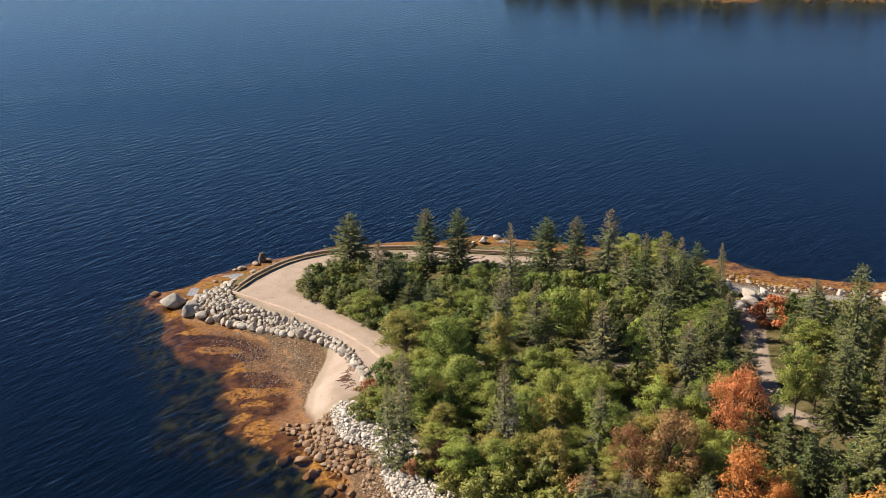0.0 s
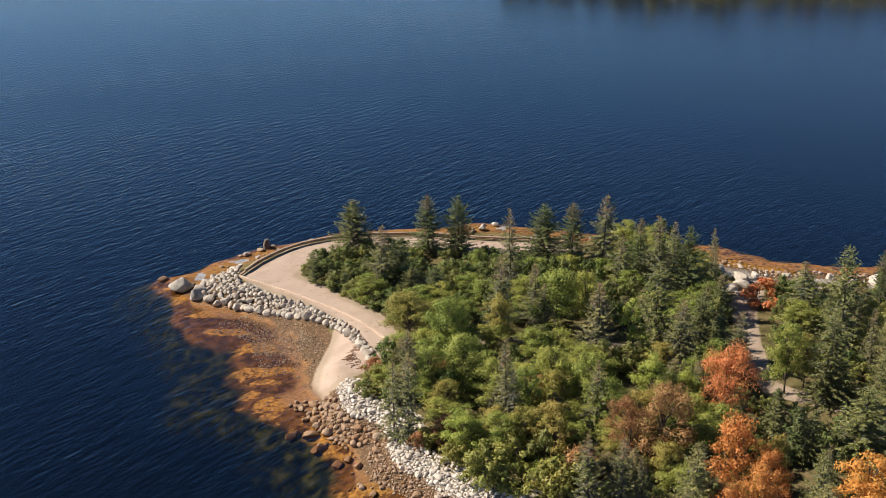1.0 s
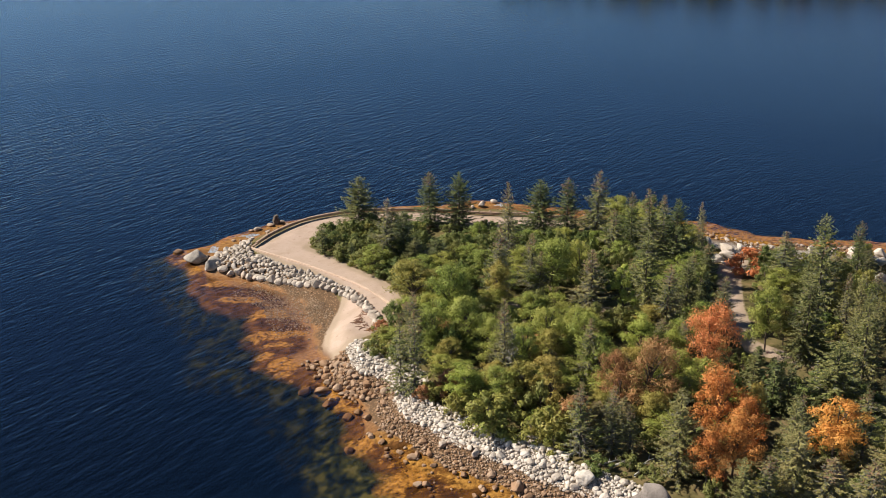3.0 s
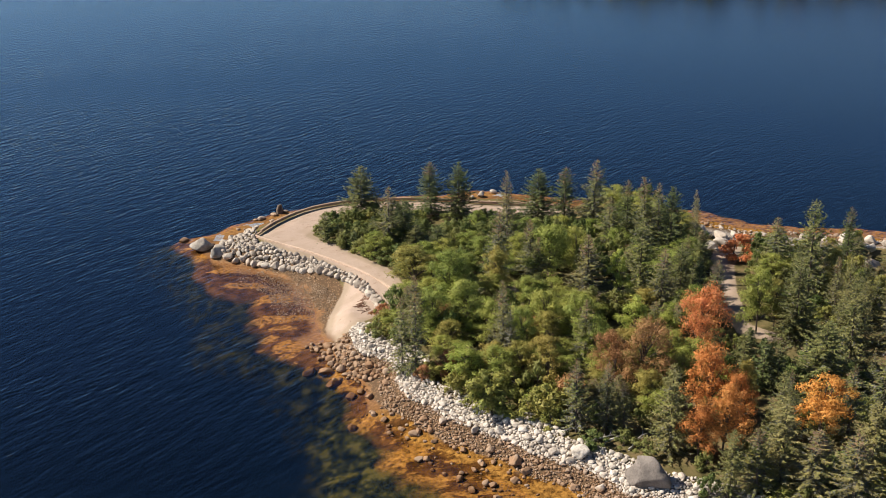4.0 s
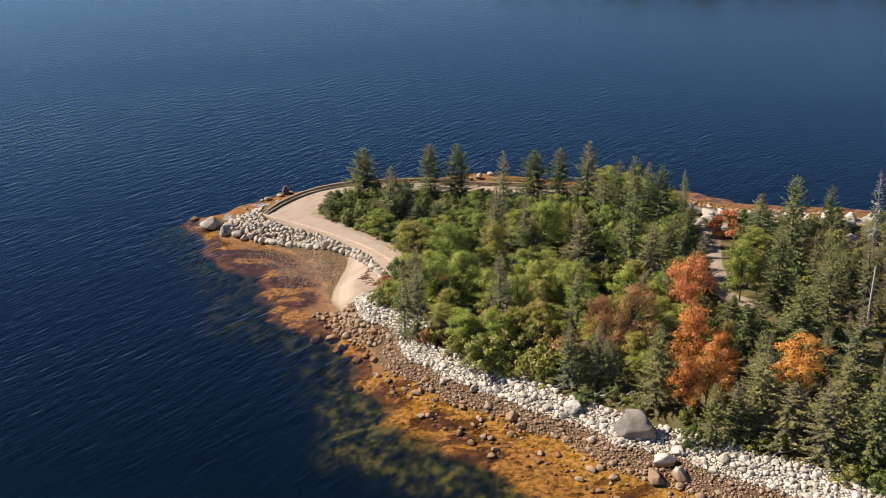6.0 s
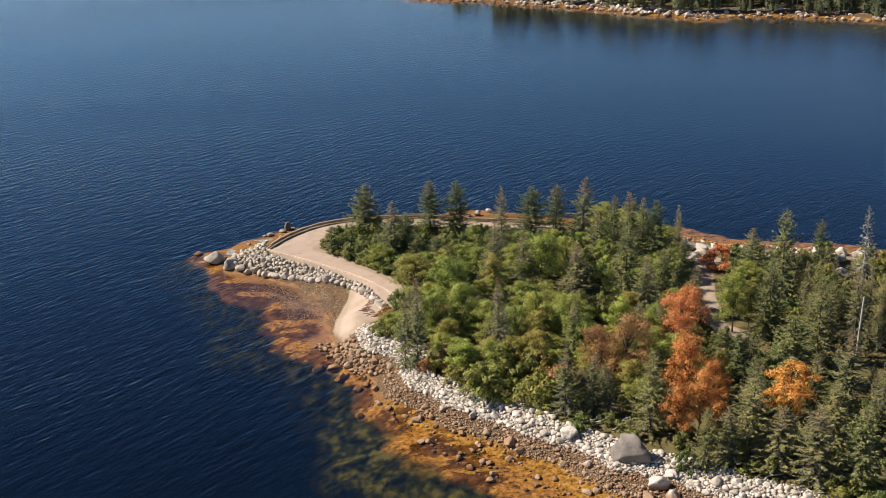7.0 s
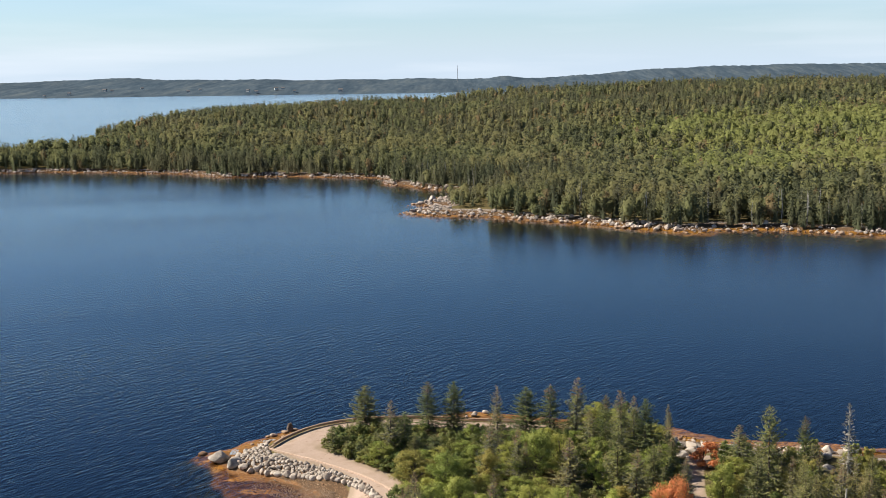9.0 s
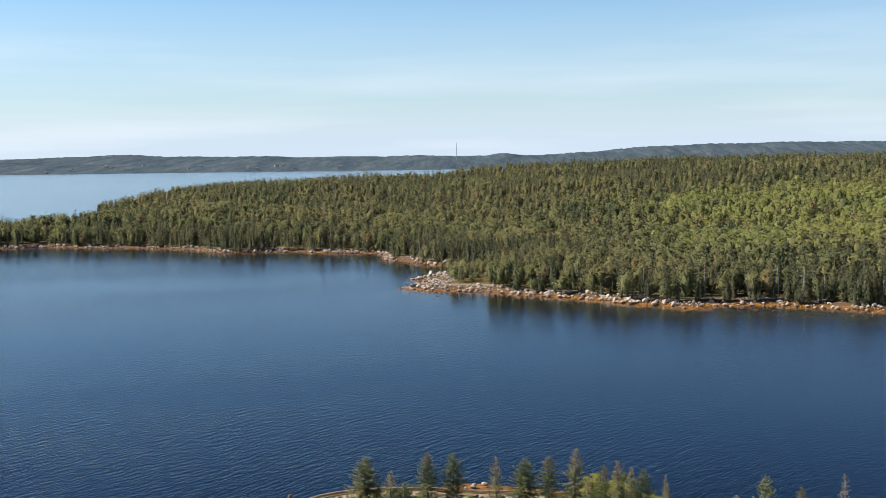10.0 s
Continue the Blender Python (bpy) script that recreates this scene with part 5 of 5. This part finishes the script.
# ---- small things ----
def blade_run(bm, path, wide, thick):
    """A flat ribbon with thickness along a path on the ground."""
    last = None
    for i, p in enumerate(path):
        q = path[min(i + 1, len(path) - 1)] - path[max(i - 1, 0)]
        side = Vector((-q.y, q.x, 0)).normalized() * wide * (0.5 if 0 < i < len(path) - 1 else 0.15)
        ring = [bm.verts.new(p + side), bm.verts.new(p + Vector((0, 0, thick))), bm.verts.new(p - side)]
        if last:
            for a, b in ((0, 1), (1, 2)):
                bm.faces.new((last[a], last[b], ring[b], ring[a]))
        last = ring


# wrack of dried seaweed on the little beach
MAT["wrack"] = bark("dried_rockweed", (0.12, 0.06, 0.04), (0.24, 0.14, 0.095))
bm = bmesh.new()
for _ in range(130):
    k = rng.random()
    x, y = np.interp(k, (0, 0.4, 0.75, 1), (-13.5, -12.2, -12.8, -11.9)) + rng.normal(0, 0.22), np.interp(k, (0, 1), (108.0, 99.4)) + rng.normal(0, 0.3)
    a, path = rng.uniform(0, 6.28), []
    for i in range(7):
        path.append(Vector((x, y, float(lie(x, y)[0]) + 0.02)))
        a += rng.normal(0, 0.8)
        x, y = x + 0.11 * math.cos(a), y + 0.11 * math.sin(a)
    blade_run(bm, path, rng.uniform(0.04, 0.11), 0.03)
me = bpy.data.meshes.new("seaweed_wrack")
bm.to_mesh(me)
bm.free()
me.materials.append(MAT["wrack"])
tagged(new("seaweed_wrack", me), "dark red dried seaweed strewn along the beach", "seaweed", kind="stuff")


def driftwood(x, y, length, turn, thick=0.09):
    """A bleached branch with stubs, lying on the stones."""
    z = float(lie(x, y)[0]) + 0.22
    ax = Vector((math.cos(turn), math.sin(turn), 0))
    path = [Vector((x, y, z)) + ax * length * k + Vector((0, 0, 0.05 * rng.normal() + 0.1 * math.sin(3 * k))) + Vector((-ax.y, ax.x, 0)) * 0.12 * rng.normal() for k in np.linspace(-0.5, 0.5, 6)]
    runs = [(path, [thick * q for q in (1.2, 1.1, 1.0, 0.85, 0.6, 0.3)])]
    for i in (2, 3, 4):
        s = Vector((-ax.y, ax.x, rng.uniform(0.1, 0.8))) * (1 if rng.random() < 0.5 else -1)
        s.z = abs(s.z)
        runs.append(([path[i], path[i] + s * length * 0.12 + ax * length * 0.08], (thick * 0.5, thick * 0.15)))
    v, f = tubes(runs, 6)
    return tagged(new("driftwood", mesh_of("driftwood", v, f, [MAT["dead_wood"]], True)), "bleached driftwood branch lying on the cobbles", "driftwood", "driftwood on the shore")


for x, y, length, turn in ((4.4, 78.6, 3.2, -0.7), (3.6, 79.2, 2.4, -0.5), (-0.6, 81.6, 2.2, 2.1), (-1.6, 81.8, 1.8, 0.9), (8.9, 75.4, 2.6, 0.25), (10.0, 75.2, 2.2, 0.6), (11.6, 75.0, 2.8, 0.9), (6.5, 76.8, 2.0, -0.2), (22.4, 66.2, 2.4, 0.4), (25.3, 64.0, 2.6, -0.5)):
    driftwood(x, y, length, turn)

# a bare pole among the trees
z = float(lie(35.6, 88.4)[0])
v, f = tube([(35.6, 88.4, z - 0.3), (35.62, 88.4, z + 3), (35.7, 88.4, z + 6.2)], (0.14, 0.11, 0.08), 8)
tagged(new("pole", mesh_of("pole", v, f, [MAT["dead_wood"]], True)), "bare grey upright pole among the spruces", "pole")


# houses on the distant shore, and a mast on the hill
def plain(name, color, rough=0.8):
    m = Nodes(name, rough, 0.2)
    return m.done(m.mix(m.noise(0.6, 4), color, tuple(0.8 * c for c in color)))


MAT["house_white"], MAT["house_roof"], MAT["house_glass"] = plain("white_clapboard", (0.55, 0.54, 0.52)), plain("grey_shingles", (0.16, 0.15, 0.15)), plain("dark_panes", (0.03, 0.035, 0.04), 0.2)
MAT["steel"] = plain("galvanised_steel", (0.30, 0.31, 0.33), 0.5)


def house(long, wide, high):
    root = tagged(new("house"), "white clapboard house with dark gabled roof", "house", "houses on the distant shore")
    bm = bmesh.new()
    bmesh.ops.create_cube(bm, size=1)
    for q in bm.verts:
        q.co = Vector((q.co.x * long, q.co.y * wide, (q.co.z + 0.5) * high))
    part("wall", bm, MAT["house_white"], root)
    bm = bmesh.new()
    e, r = 0.5, wide * 0.38
    a = [bm.verts.new((sx * (long / 2 + e), sy * (wide / 2 + e), high - 0.1 + h)) for h in (0, 0.3) for sx in (-1, 1) for sy in (-1, 1)]
    t = [bm.verts.new((sx * (long / 2 + e), 0, high + r + h)) for h in (0, 0.3) for sx in (-1, 1)]
    for q in ((a[4], a[6], t[3], t[2]), (a[5], t[2], t[3], a[7]), (a[0], t[0], t[1], a[2]), (a[1], a[3], t[1], t[0]), (a[4], a[0], a[2], a[6]), (a[5], a[7], a[3], a[1])):
        bm.faces.new(q)
    for q in ((a[0], a[1], t[0]), (a[2], t[1], a[3]), (a[4], t[2], a[5]), (a[6], a[7], t[3]), (a[0], a[4], t[2], t[0]), (a[1], t[0], t[2], a[5]), (a[2], t[1], t[3], a[6]), (a[3], a[7], t[3], t[1])):
        bm.faces.new(q)
    part("roof", bm, MAT["house_roof"], root, "dark shingled gable roof")
    for i in (-1, 0, 1):
        bm = bmesh.new()
        bmesh.ops.create_cube(bm, size=1, matrix=Matrix.LocRotScale((i * long * 0.3, -wide / 2 - 0.02, high * 0.55), None, (1.4, 0.12, 1.8)))
        part("window", bm, MAT["house_glass"], root)
    return root


def hill_height(x, y):
    i, j = int(np.argmin(np.abs(hx - x))), int(np.argmin(np.abs(hy - y)))
    return float(Z2[max(0, j - 1):j + 2, max(0, i - 1):i + 2].max())


pattern = house(14, 10, 6.5)
for n, (px, d, size, turn) in enumerate(((115, 3120, 1.0, 0.1), (180, 3260, 1.2, -0.2), (193, 3270, 0.9, 0.2), (70, 3080, 0.8, 0.0), (330, 3200, 1.0, 0.3), (352, 3290, 0.9, 0.0), (437, 3170, 1.0, -0.3), (452, 3115, 1.1, 0.1),
                                           (488, 3220, 1.2, 0.4), (500, 3230, 1.0, 0.0), (520, 3150, 0.9, 0.2), (602, 3150, 1.4, 0.1), (248, 3330, 0.9, 0.5))):
    x = d * ((px - 784) / 2060 - 0.033)
    m = Matrix.LocRotScale((x, d, hill_height(x, d) - 0.8), Euler((0, 0, turn)), (size * 0.62, size * 0.62, size * 0.62))
    if n == 0:
        pattern.matrix_basis = m
    else:
        copy_thing_at(pattern, m)

mast = tagged(new("radio_mast"), "thin lattice radio mast on the wooded ridge", "mast")
mx, my = 3700 * ((810 - 784) / 2060 - 0.033), 3700
mz = hill_height(mx, my) - 2
for sx, sy in ((-1, -1), (1, -1), (0, 1)):
    v, f = tube([(mx + sx * 1.0, my + sy * 1.0, mz), (mx + sx * 0.35, my + sy * 0.35, mz + 52)], (0.28, 0.2), 5)
    part("leg", mesh_of("leg", v, f, [MAT["steel"]]), None, mast)
for i in range(10):
    h = mz + 3 + i * 5
    w = 1.0 - 0.065 * i
    v, f = tubes([([(mx - w, my - w, h), (mx + w, my - w, h + 5)], (0.1, 0.1)), ([(mx + w, my - w, h), (mx, my + w, h + 5)], (0.1, 0.1)), ([(mx, my + w, h), (mx - w, my - w, h + 5)], (0.1, 0.1))], 4)
    part("brace", mesh_of("brace", v, f, [MAT["steel"]]), None, mast)
